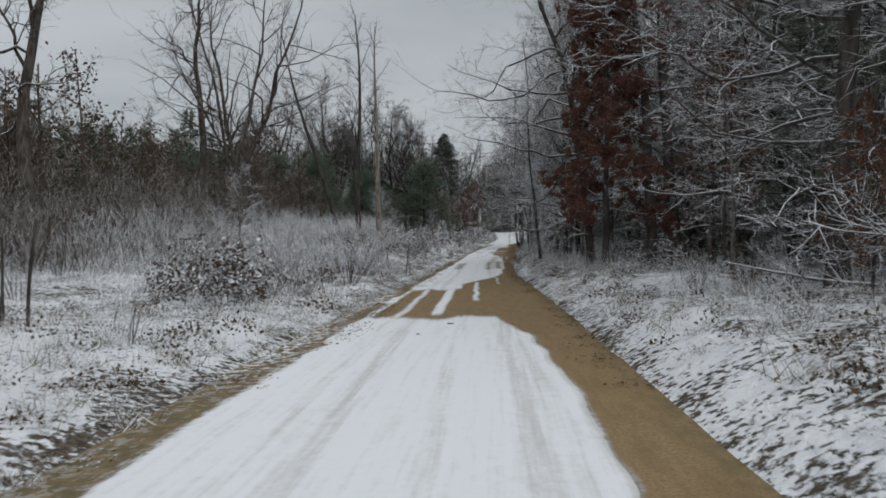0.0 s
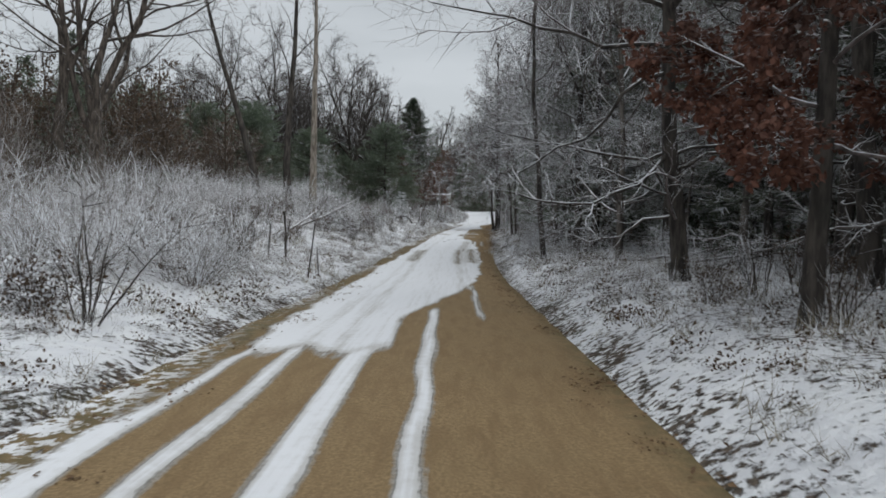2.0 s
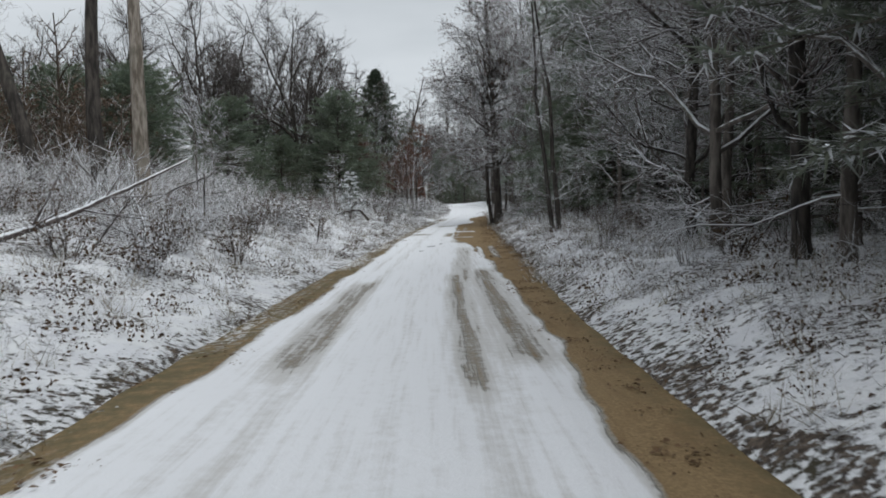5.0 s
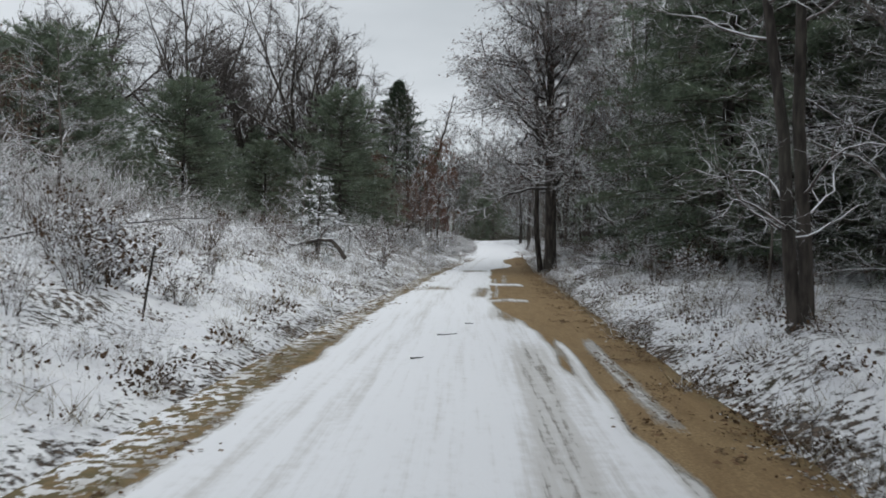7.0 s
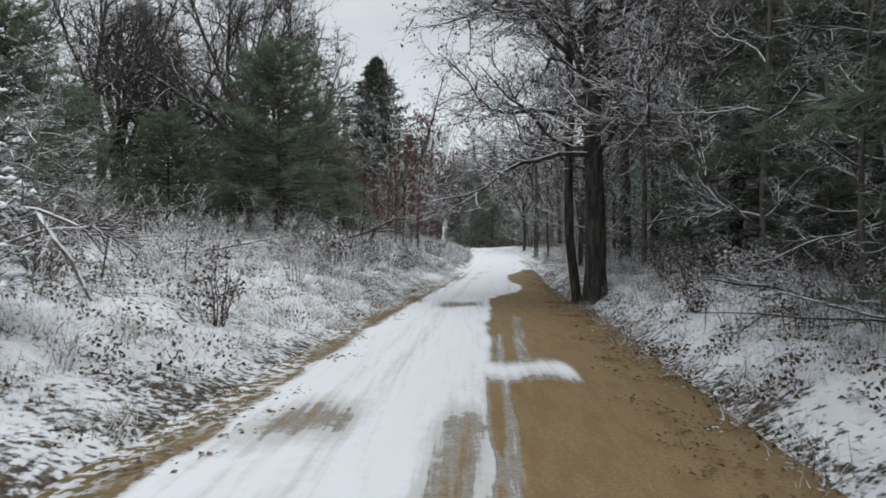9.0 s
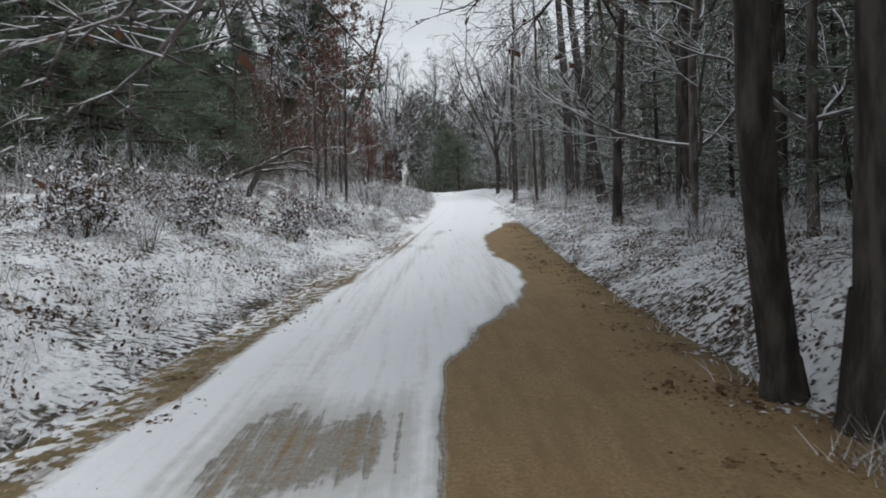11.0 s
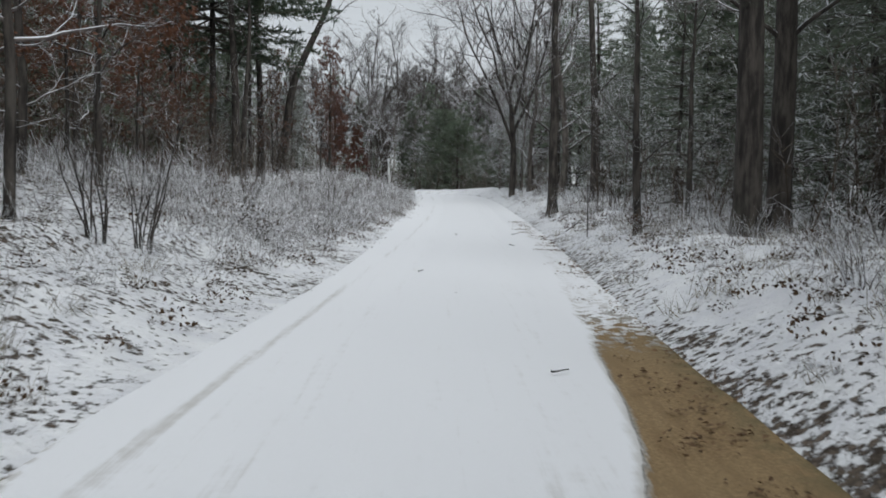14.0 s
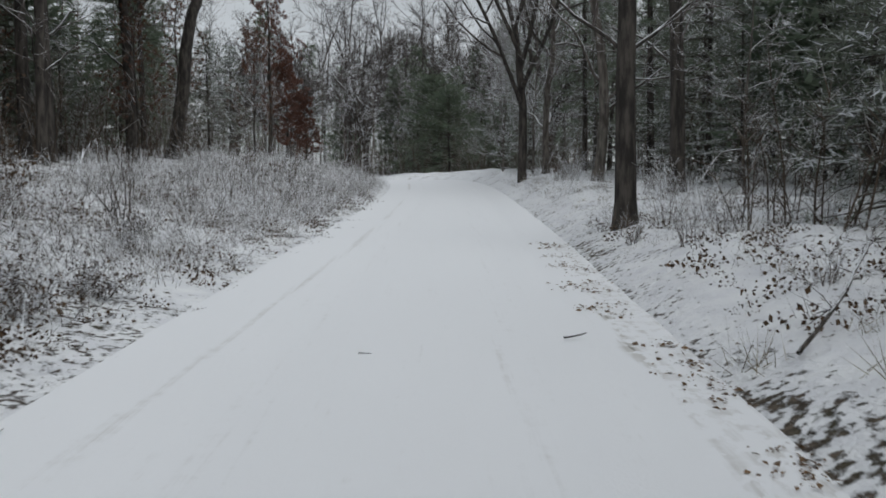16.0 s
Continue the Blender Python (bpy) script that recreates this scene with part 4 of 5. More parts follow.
fork_dark = vase_tree("hardwood_tree", "dark forked hardwood with low limbs reaching over the road", 146, 20, 0.21, 0.28, 6, 0.5, 12, 8, 3, bark=M_BARK_DARK, twig=M_TWIG, fine=0.016, rise=0.04, crook=0.14, group="clearing trees")
stand(fork_dark, 6.9, 170.5, 40)
again(fork_dark, 9.6, 183.0, 140, 0.85)
for x, y, a, s in ((10.6, 176, 0, 0.8), (12.5, 183, 100, 0.9), (9.6, 191, 200, 0.75), (11.8, 168, 300, 0.85)):
    again(tall_pine, x, y, a, s)
again(fork_tree, 8.4, 174.0, 120, 0.8)
again(column, -7.4, 157.3, 0, 0.9, (0, 0), "dark straight trunk among brown undergrowth")
again(column, -6.6, 155.2, 200, 0.6)
rust_high = leafy_tree("oak_tree", "slender oak with brown leaves held high on thin boughs", 145, 7.5, 0.065, 5200, 0.075, M_LEAF_BROWN, clear=0.36, limbs=20, spread=1.3, ratio=0.34, twigs=5, low=0.22)
stand(rust_high, -2.95, 127.3, 0, 1.1)
again(rust_high, -3.95, 128.8, 120, 0.9)
again(slim, -4.6, 131.0, 220, 0.8)
again(slim, -8.0, 141.0, 310, 0.95)
big_dead = bare_tree("dead_tree", "tall dead tree with heavy crooked limbs", 144, 19, 0.30, 0.42, 12, 0.85, 4, bark=M_BARK_DARK, twig=M_TWIG_BARE, ratio=0.34, crook=0.13, group="dead trees", fine=1.5, bends=2)
stand(big_dead, -7.5, 168.5, 40, lean=(0, 15))
again(column, -7.7, 164.5, 70, 0.9, (0, 0), "dark straight trunk among brown undergrowth")
for x, y, a, s in ((-7.6, 149, 0, 0.6), (-6.6, 162, 200, 0.5), (-6.2, 178, 20, 0.6), (-8.2, 172, 150, 0.7), (-5.6, 139.0, 300, 0.45), (-8.0, 146.5, 210, 0.5), (-9.5, 146, 40, 0.75), (-11.2, 152, 280, 0.85), (-10.4, 158, 130, 0.8), (-9.4, 140.5, 10, 0.7)):
    again(rust_open, x, y, a, s, (0, 0), "young oak keeping sparse red-brown leaves")
again(rust_twin, -6.0, 181.0, 70, 0.85, (0, 0), "young oak thick with rust-red leaves at the bend")
again(rust_oak, -6.6, 190.0, 80, 0.85, (0, 0), "young oak thick with rust-red leaves at the bend")
again(rust_oak, -3.6, 178.5, 170, 0.46, (0, 0), "young oak thick with rust-red leaves at the bend")
again(rust_open, -3.6, 131.5, 40, 0.62, (0, 0), "young oak keeping sparse red-brown leaves")
again(rust_open, -5.4, 134.5, 240, 0.5, (0, 0), "young oak keeping sparse red-brown leaves")
bough_tree = bare_tree("oak_tree", "dark roadside oak with long snow-topped boughs over the verge", 118, 14, 0.18, 0.2, 24, 1.3, 9, bark=M_BARK_DARK, crook=0.09, ratio=0.4, low=0.1, lift=0.0, bends=2, fine=1.1, flat=0.55, stout=0.7,
                       boughs=((0.17, (-1, -0.15, 0.10), 3.6), (0.2, (-1, 0.25, 0.10), 4.4), (0.23, (-1, -0.4, 0.14), 4.2), (0.26, (-1, 0.05, 0.16), 4.6), (0.3, (-1, 0.5, 0.18), 4.4), (0.33, (-1, -0.2, 0.24), 4.6), (0.38, (-1, 0.2, 0.3), 4.6), (0.14, (-0.6, -1, 0.08), 2.8), (0.2, (-0.4, 1, 0.1), 3.4)))
stand(bough_tree, 5.4, 13.4)
again(bough_tree, 7.2, 62.5, 350, 0.95)
again(bough_tree, 7.6, 33.5, 20, 1.0)
again(twisted, 9.0, 25.5, 200, 0.85)
for x, y, a, s in ((9.5, 44, 0, 0.75), (8.4, 60.5, 300, 0.6), (10.5, 17, 50, 0.8), (12.5, 28, 150, 0.9)):
    again(young_pine, x, y, a, s)

# evergreens among the left-hand woods
for x, y, a, sc in ((-16.4, 104.5, 30, 0.84), (-22.5, 103, 100, 1.05), (-21.0, 97.5, 150, 0.9), (-26, 99, 200, 0.95), (-29.5, 92, 310, 0.95), (-14.6, 116, 140, 0.6), (-28, 78, 80, 0.75), (-31, 86, 260, 0.85), (-24, 66, 30, 0.6),
                    (-18.5, 114, 200, 0.7), (-11.5, 128, 10, 0.7), (-7.6, 125.5, 90, 0.42), (-24, 112, 60, 0.8), (-30, 108, 0, 0.9), (-36, 99, 60, 0.95), (-38, 82, 130, 0.9), (-12.4, 121, 70, 0.5)):
    again(young_pine, x, y, a, sc)
for x, y, a, sc in ((-17, 134, 300, 0.66), (-16, 152, 150, 0.7), (-14.5, 162, 10, 0.72), (-11.2, 133, 80, 0.62), (-15.5, 168, 250, 0.9), (-13, 178, 100, 0.8), (-17, 173, 310, 0.9)):
    again(pine, x, y, a, sc * (0.7 if y < 147 else 1.0))
for x, y, a, sc in ((-13.4, 156, 90, 0.8), (-12.8, 165, 300, 0.8), (-10.2, 173, 40, 0.8)):
    again(tall_pine, x, y, a, sc)
again(snow_fir, -5.1, 90.3, 40, 0.42)
again(snow_fir, -8.5, 72.0, 200, 0.55)

# firs and frosted trees that close the view at the bend
for x, y, a, s in ((4.4, 204, 0, 0.72), (3.2, 209, 100, 0.9), (8.6, 201, 300, 0.6)):
    again(young_pine, x, y, a, s, (0, 0), "dark evergreen closing the view where the road bends")
for x, y, a, s in ((1.2, 212, 0, 0.6), (7.6, 188, 100, 0.6), (-8.2, 190, 200, 0.5), (8.5, 180, 300, 0.8), (5.0, 213, 30, 0.8), (-5.5, 216, 80, 0.8), (10, 199, 10, 0.9), (6.9, 180.5, 250, 0.5), (-9.5, 222, 0, 0.8)):
    again(frosted, x, y, a, s)

# ---- the woods on both sides ----
pole = bare_tree("hardwood_tree", "slender bare forest tree with snow-lined twigs", 151, 15, 0.12, 0.22, 18, 1.05, 9, ratio=0.3, low=0.12, group="forest trees", fine=1.4)
pole_b = bare_tree("hardwood_tree", "slender bare forest tree with snow-lined twigs", 152, 13, 0.10, 0.18, 18, 1.25, 9, ratio=0.34, low=0.08, lift=0.02, group="forest trees", fine=1.4, twig=M_FROST, flat=0.4)
under = bare_tree("understory_tree", "thin understory tree spread with snowy twigs", 153, 6.5, 0.05, 0.12, 17, 1.4, 9, ratio=0.45, lift=0.0, fine=1.6, group="forest trees", twig=M_FROST, flat=0.6)
sapling_pine = conifer("pine_tree", "half-grown pine with snow on its boughs", 154, 7.5, 0.09, 0.6, 2.5, 0.45, 6, 10, 11, M_NEEDLE_SNOW, droop=0.2, width=0.017, blade=0.28, caps=0.2)
stand(pole, 8.8, 20.0), stand(pole_b, 7.4, 29.0), stand(under, 5.2, 18.5), stand(sapling_pine, 9.2, 31.0)
TAKEN = [(o.matrix_basis.translation.x, o.matrix_basis.translation.y) for o in bpy.data.objects if o.type == "EMPTY" and o.parent is None]


def clear_of(x, y, d):
    if any((x - a) ** 2 + (y - b) ** 2 < d * d for a, b in TAKEN):
        return False
    TAKEN.append((x, y))
    return True


def plant(kinds, count, u0, u1, y0, y1, gap, smin=0.8, smax=1.15, power=1.4):
    done = 0
    for _ in range(count * 12):
        if done == count:
            break
        y = R_.uniform(y0, y1)
        u = u0 + (u1 - u0) * R_.random() ** power
        x = u + float(LINE(y))
        if clear_of(x, y, gap):
            ob = R_.choices([k for k, _ in kinds], [w for _, w in kinds])[0]
            again(ob, x, y, R_.uniform(0, 360), R_.uniform(smin, smax), (R_.gauss(0, 1.6), R_.gauss(0, 1.6)))
            done += 1


plant([(pole, 1), (pole_b, 2), (under, 6), (sapling_pine, 2.5), (tall_pine, 0.5)], 44, 6.0, 24, 8, 63, 1.6)
plant([(snow_pine, 1), (sapling_pine, 1)], 32, 8.5, 17, 20, 78, 1.6, 0.8, 1.2)
plant([(pole, 2), (pole_b, 2), (under, 2), (sapling_pine, 2), (tall_pine, 1), (young_pine, 1)], 34, 6.5, 26, 76, 112, 1.8)
plant([(pole, 2), (pole_b, 2), (under, 5), (sapling_pine, 6), (snow_pine, 1.5), (tall_pine, 0.6)], 50, 5.6, 22, 108, 188, 1.7)
plant([(sapling_pine, 5), (snow_pine, 1)], 30, 9, 22, 110, 186, 1.7, 1.0, 1.6)
plant([(pole, 2), (rust_open, 1.5), (sapling_pine, 4), (young_pine, 1)], 17, -11.5, -26, 124, 196, 1.8, 0.6, 0.9)
plant([(pole, 2), (pole_b, 2), (under, 2)], 22, -12, 18, 208, 245, 2.2, 0.75, 1.0, 1.0)


# ---- far woods: simple trees joined into one sheet of stuff ----
def scatter(name, label, category, templates, places, materials):
    """Many copies of a few shapes in one mesh. templates: (verts, tris, material index) lists."""
    vs, ts, ms, base = [], [], [], 0
    for x, y, z, turn, s, sz, k in places:
        c, n = math.cos(turn), math.sin(turn)
        for v, t, m in templates[k]:
            w = np.empty_like(v)
            w[:, 0] = x + s * (v[:, 0] * c - v[:, 1] * n)
            w[:, 1] = y + s * (v[:, 0] * n + v[:, 1] * c)
            w[:, 2] = z + sz * v[:, 2]
            vs.append(w)
            ts.append(t + base)
            ms.append(np.full(len(t), m))
            base += len(v)
    v, t, m = np.concatenate(vs), np.concatenate(ts), np.concatenate(ms)
    me = bpy.data.meshes.new(name)
    me.vertices.add(len(v))
    me.vertices.foreach_set("co", v.astype(np.float32).ravel())
    me.loops.add(t.size)
    me.loops.foreach_set("vertex_index", t.astype(np.int32).ravel())
    me.polygons.add(len(t))
    me.polygons.foreach_set("loop_start", np.arange(0, t.size, 3, dtype=np.int32))
    me.polygons.foreach_set("material_index", m.astype(np.int32))
    for mat in materials:
        me.materials.append(mat)
    me.update(calc_edges=True)
    me.validate()
    return tagged(new(name, me), label, category, kind="stuff")


def simple_bare(seed, height, radius, limbs, spread=0.8, twigs=16, width=0.02):
    r = random.Random(seed)
    s = Shape()
    p, d, rad = limb(s, r, Vector((0, 0, -0.3)), Vector((0, 0, 1)), height, radius, 0.03, 6, 5, 0.05, 0.05, 0.3)
    a = 0.0
    for i in range(limbs):
        f = 0.2 + 0.78 * i / limbs
        j = min(int(f * 6), 5)
        a += 2.4
        ln = height * 0.36 * (1.1 - 0.75 * f)
        q, qd, _ = limb(s, r, p[j].lerp(p[j + 1], f * 6 - j), swing(d[j], spread * r.uniform(0.8, 1.2), a), ln, 0.05, 0.001, 3, 3, 0.13, 0.06)
        for _ in range(twigs):
            m = r.randrange(0, 3)
            spike(s, q[m].lerp(q[m + 1], r.random()), swing(qd[m], r.uniform(0.3, 1.1), r.random() * 6.28), ln * r.uniform(0.2, 0.5), width)
    return s.arrays()


def simple_pine(seed, height, reach, bottom):
    r = random.Random(seed)
    s, fo = Shape(), Shape()
    limb(s, r, Vector((0, 0, -0.3)), Vector((0, 0, 1)), height, 0.16, 0.02, 4, 5, 0.01, 0.03)
    z, a = bottom, 0.0
    while z < height:
        f = (z - bottom) / (height - bottom)
        for _ in range(6):
            a += 1.3
            ln = (reach * (1 - f) ** 0.7 + 0.2) * r.uniform(0.7, 1.1)
            d = Vector((math.cos(a), math.sin(a), r.gauss(0.0, 0.12)))
            for _ in range(9):
                g = r.uniform(0.15, 1)
                fo.blade(Vector((0, 0, z + r.gauss(0, 0.15))) + d * ln * g, (d + rnd_dir(r, 0.4) * 0.9).normalized(), r.uniform(0.6, 1.1), 0.11, Vector((r.gauss(0, 0.4), r.gauss(0, 0.4), 1)).normalized())
        z += 0.6
    return s.arrays(), fo.arrays()


def simple_thicket(seed, height, stems):
    r = random.Random(seed)
    s = Shape()
    for _ in range(stems):
        a, q = r.random() * 6.283, r.random() * 1.6
        p, d, _ = limb(s, r, Vector((math.cos(a) * q, math.sin(a) * q, -0.2)), Vector((r.gauss(0, 0.2), r.gauss(0, 0.2), 1)).normalized(), height * r.uniform(0.5, 1.1), 0.022, 0.001, 3, 3, 0.1, 0.02)
        for _ in range(14):
            j = r.randrange(0, 3)
            spike(s, p[j].lerp(p[j + 1], r.random()), swing(d[j], r.uniform(0.4, 1.1), r.random() * 6.28), height * r.uniform(0.1, 0.3), 0.011)
    return s.arrays()


def simple_oak(seed, height, reach, leaves):
    """A low oak that keeps its dull leaves, for the wood's edge."""
    r = random.Random(seed)
    s, lf = Shape(), Shape()
    p, d, _ = limb(s, r, Vector((0, 0, -0.3)), Vector((0, 0, 1)), height, 0.1, 0.02, 6, 5, 0.06, 0.03, 0.3)
    for i in range(14):
        f = 0.12 + 0.85 * i / 14
        j = min(int(f * 6), 5)
        ln = reach * (1.05 - f * f) * r.uniform(0.75, 1.2)
        q, qd, _ = limb(s, r, p[j].lerp(p[j + 1], f * 6 - j), swing(d[j], r.uniform(0.8, 1.3), i * 2.4), ln, 0.04, 0.004, 3, 3, 0.14, 0.06)
        for _ in range(leaves // 14):
            k = r.randrange(0, 3)
            c = q[k].lerp(q[k + 1], r.random()) + rnd_dir(r) * r.random() * 0.8
            dd = (rnd_dir(r) + Vector((0, 0, -0.4))).normalized()
            lf.leaf(c, dd, rnd_dir(r), r.uniform(0.13, 0.26))
        for _ in range(6):
            k = r.randrange(0, 3)
            spike(s, q[k].lerp(q[k + 1], r.random()), swing(qd[k], r.uniform(0.3, 1.1), r.random() * 6.28), ln * r.uniform(0.2, 0.5), 0.014)
    return s.arrays(), lf.arrays()


FAR_T = []
for seed, h, w in ((1, 19, 0.2), (2, 16, 0.16), (3, 21, 0.22), (4, 13, 0.12)):
    FAR_T.append([(*simple_bare(seed, h, w, 15, 0.8, 8, 0.03), 0)])
for seed, h, w, b in ((5, 14, 3.2, 1.0), (6, 10, 2.8, 0.4), (7, 18, 3.4, 3.0)):
    a, b_ = simple_pine(seed, h, w, b)
    FAR_T.append([(*a, 0), (*b_, 1)])
THICK = len(FAR_T)
for seed, h in ((8, 3.2), (9, 4.6)):
    FAR_T.append([(*simple_thicket(seed, h, 10), 2)])
for seed, h in ((10, 8.5), (11, 7.0)):
    FAR_T.append([(*simple_bare(seed, h, 0.09, 16, 0.9, 10, 0.03), 3)])
for seed, h, w, n in ((21, 8.0, 3.6, 640), (22, 6.6, 3.4, 600), (23, 9.0, 3.8, 680)):
    a, b_ = simple_oak(seed, h, w, n)
    FAR_T.append([(*a, 3), (*b_, 4)])

far = []


def far_band(count, x0, x1, y0, y1, kinds, smin, smax):
    for _ in range(count):
        x, y = R_.uniform(x0, x1), R_.uniform(y0, y1)
        if abs(x - float(LINE(y))) < 9:
            continue
        s = R_.uniform(smin, smax)
        far.append((x, y, ground_at(x, y), R_.uniform(0, 6.28), s, s * R_.uniform(0.9, 1.1), R_.choice(kinds)))


far_band(380, -46, -19, 16, 100, (11, 12, 13, 11, 12, 9, 10, 13), 0.7, 1.05)
far_band(26, -44, -26, 40, 100, (5, 4, 5), 0.55, 0.8)
far_band(90, -110, -58, 20, 160, (9, 10, 3, 5, 1), 0.9, 1.1)
far_band(110, -60, -20, 104, 240, (12, 3, 11, 5, 4, 13), 0.7, 0.95)
far_band(150, 19, 50, 5, 225, (0, 1, 2, 3, 4, 5, 6, 4), 0.8, 1.1)
far_band(170, -70, 70, 215, 300, (0, 1, 2, 0, 4, 6, 9), 0.95, 1.25)
far_band(60, -9, 14, 222, 250, (5, 4, 9, 10), 0.7, 1.0)
far_band(36, 13, 22, 8, 112, (4, 5, 6, 4), 0.8, 1.1)
far_band(10, 14, 22, 112, 190, (4, 5, 6, 5), 0.8, 1.1)
far_band(22, -22, -13, 132, 190, (4, 5, 12, 11, 13), 0.7, 0.95)
far_band(30, -16, -8, 128, 158, (12, 11), 0.5, 0.75)
scatter("far_woods", "dense bare and evergreen woods fading into the distance", "woods", FAR_T, far, [M_TWIG_BARE, M_NEEDLE, M_STEM_DARK, M_BROWN, M_LEAF_DULL])

# brown thickets at the wood's edge
near_thick = []
for x0, x1, y0, y1, n in ((-34, -17, 20, 72, 150), (-18, -12.5, 24, 50, 46), (-26, -14, 8, 40, 40), (-26, -16, 80, 122, 30), (-14, -7, 126, 190, 60), (9, 16, 6, 110, 26), (8, 15, 110, 188, 30), (-8, 14, 194, 226, 60)):
    for _ in range(n):
        x, y = R_.uniform(x0, x1), R_.uniform(y0, y1)
        u = x - float(LINE(y))
        if -5 < u < 4.5:
            continue
        s = R_.uniform(0.6, 1.15)
        near_thick.append((x, y, ground_at(x, y), R_.uniform(0, 6.28), s, s, THICK + (R_.random() < 0.5)))
scatter("thicket", "tangled brown leafless brush along the wood's edge", "brush", FAR_T, near_thick, [M_TWIG_BARE, M_NEEDLE, M_BROWN, M_BROWN, M_LEAF_DULL])

hedge = []
for x0, x1, y0, y1, n in ((-20, -9, 26, 84, 300), (-24, -12, 84, 112, 70), (-12, -6.5, 112, 119, 14)):
    for _ in range(n):
        x, y = R_.uniform(x0, x1), R_.uniform(y0, y1)
        s = R_.uniform(0.3, 0.62)
        hedge.append((x, y, ground_at(x, y), R_.uniform(0, 6.28), s * 1.3, s, THICK + (R_.random() < 0.4)))
scatter("brush", "low grey-brown brush dusted with snow before the woods", "brush", FAR_T, hedge, [M_TWIG_BARE, M_NEEDLE, M_HAZEL, M_BROWN, M_LEAF_DULL])

# ---- undergrowth beside the road ----
leafy_bush = shrub("shrub", "low shrub with curled leaves capped with snow", 161, 1.35, 13, 0.7, 6, M_STEM_DARK, 6, M_LITTER)
stand(leafy_bush, -6.6, 18.8, 0, 1.0)
frost_bush = shrub("shrub", "spindly shrub white with frost and snow", 162, 1.5, 14, 0.8, 8, M_STEM)
stand(frost_bush, -5.6, 26.6, 0, 1.0)
open_stool = shrub("shrub", "dark many-stemmed shrub spreading bare branches over the snow", 167, 1.9, 8, 0.8, 7, M_LIMB)
stand(open_stool, -4.5, 25.7)
for x, y, a, s in ((-5.6, 20.5, 90, 0.7), (-4.4, 19.3, 200, 0.55), (-6.3, 38.5, 30, 0.8), (-9.5, 44.0, 140, 1.0), (5.2, 20.5, 60, 0.7), (4.4, 27.8, 300, 0.8), (-5.0, 116.0, 20, 0.6)):
    again(open_stool, x, y, a, s)
wand_bush = shrub("shrub", "clump of upright thin bare stems", 163, 1.9, 12, 0.22, 3, M_STEM_DARK)
stand(wand_bush, -4.2, 133.0)
stool = shrub("shrub", "clump of stout upright bare stems grown from one stool", 164, 2.6, 9, 0.16, 5, M_BARK_DARK)
stand(stool, -2.2, 127.9, 0, 0.8)
again(stool, -1.75, 128.2, 130, 0.75)
leaf_bush = shrub("shrub", "spreading shrub with large curled brown leaves under snow", 165, 1.35, 20, 1.0, 7, M_STEM_DARK, 8, M_SNOW_LEAF, size=1.7)
stand(leaf_bush, -5.0, 15.4, 0, 1.05)
for x, y, a, s in ((-6.3, 16.2, 80, 0.7), (-5.3, 17.6, 200, 0.6), (4.9, 22.6, 40, 0.75), (4.2, 24.2, 150, 0.5), (-5.4, 69.2, 60, 0.8), (-6.1, 70.6, 190, 0.7), (3.6, 88.6, 20, 0.5), (4.6, 89.6, 110, 0.6), (-5.8, 64.2, 260, 0.7), (-0.45, 141.2, 40, 0.42), (-0.3, 142.6, 170, 0.36), (-1.3, 146.2, 300, 0.45), (-1.31, 133.05, 90, 0.5), (-1.4, 121.9, 220, 0.4), (-4.7, 19.7, 20, 0.5), (-5.0, 17.9, 130, 0.45)):
    again(leaf_bush, x, y, a, s)
bramble = shrub("shrub", "dense arching shrub with every twig white with snow", 166, 1.7, 46, 1.3, 12, M_STEM, arch=0.17)
stand(bramble, -4.7, 30.2, 0, 1.0)
for x, y, a, s in ((-5.6, 31.4, 80, 1.15), (-6.6, 30.2, 200, 1.05), (-5.2, 33.2, 310, 1.0), (-6.9, 33.4, 20, 1.2), (-8.3, 31.8, 140, 1.15), (-7.6, 28.6, 250, 0.9), (-9.6, 34.5, 30, 1.2), (-6.0, 57.5, 70, 0.9), (-7.4, 59.4, 180, 1.1), (-8.8, 61.5, 290, 1.2), (-6.7, 62.2, 10, 1.0), (-10.2, 64.4, 120, 1.2), (-8.0, 66.4, 220, 1.0), (-11.8, 61.0, 40, 1.2)):
    again(bramble, x, y, a, s)
R2 = random.Random(5)
BUSH = []


def plant_bush(kinds, count, u0, u1, y0, y1, gap, smin, smax):
    for _ in range(count * 6):
        if count == 0:
            break
        y, u = R2.uniform(y0, y1), R2.uniform(u0, u1)
        x = u + float(LINE(y))
        if any((x - a) ** 2 + (y - b) ** 2 < gap * gap for a, b in BUSH):
            continue
        BUSH.append((x, y))
        again(R2.choice(kinds), x, y, R2.uniform(0, 360), R2.uniform(smin, smax))
        count -= 1


plant_bush([leafy_bush, frost_bush, leaf_bush, wand_bush], 42, -4.2, -13, 10, 58, 1.1, 0.4, 0.85)
plant_bush([leafy_bush, leafy_bush, leaf_bush, frost_bush], 16, 3.2, 5.6, 77, 95, 0.7, 0.45, 0.8)
plant_bush([leafy_bush, leafy_bush, frost_bush], 48, -3.9, -11, 58, 96, 1.0, 0.45, 0.95)
plant_bush([leafy_bush, leafy_bush, frost_bush], 18, -4.8, -10, 52, 72, 0.9, 0.6, 1.1)
plant_bush([frost_bush, frost_bush, leafy_bush], 16, 2.6, 5.5, 128, 150, 0.8, 0.35, 0.7)
plant_bush([frost_bush, leafy_bush, wand_bush], 26, -3.6, -8, 138, 162, 0.7, 0.5, 0.95)
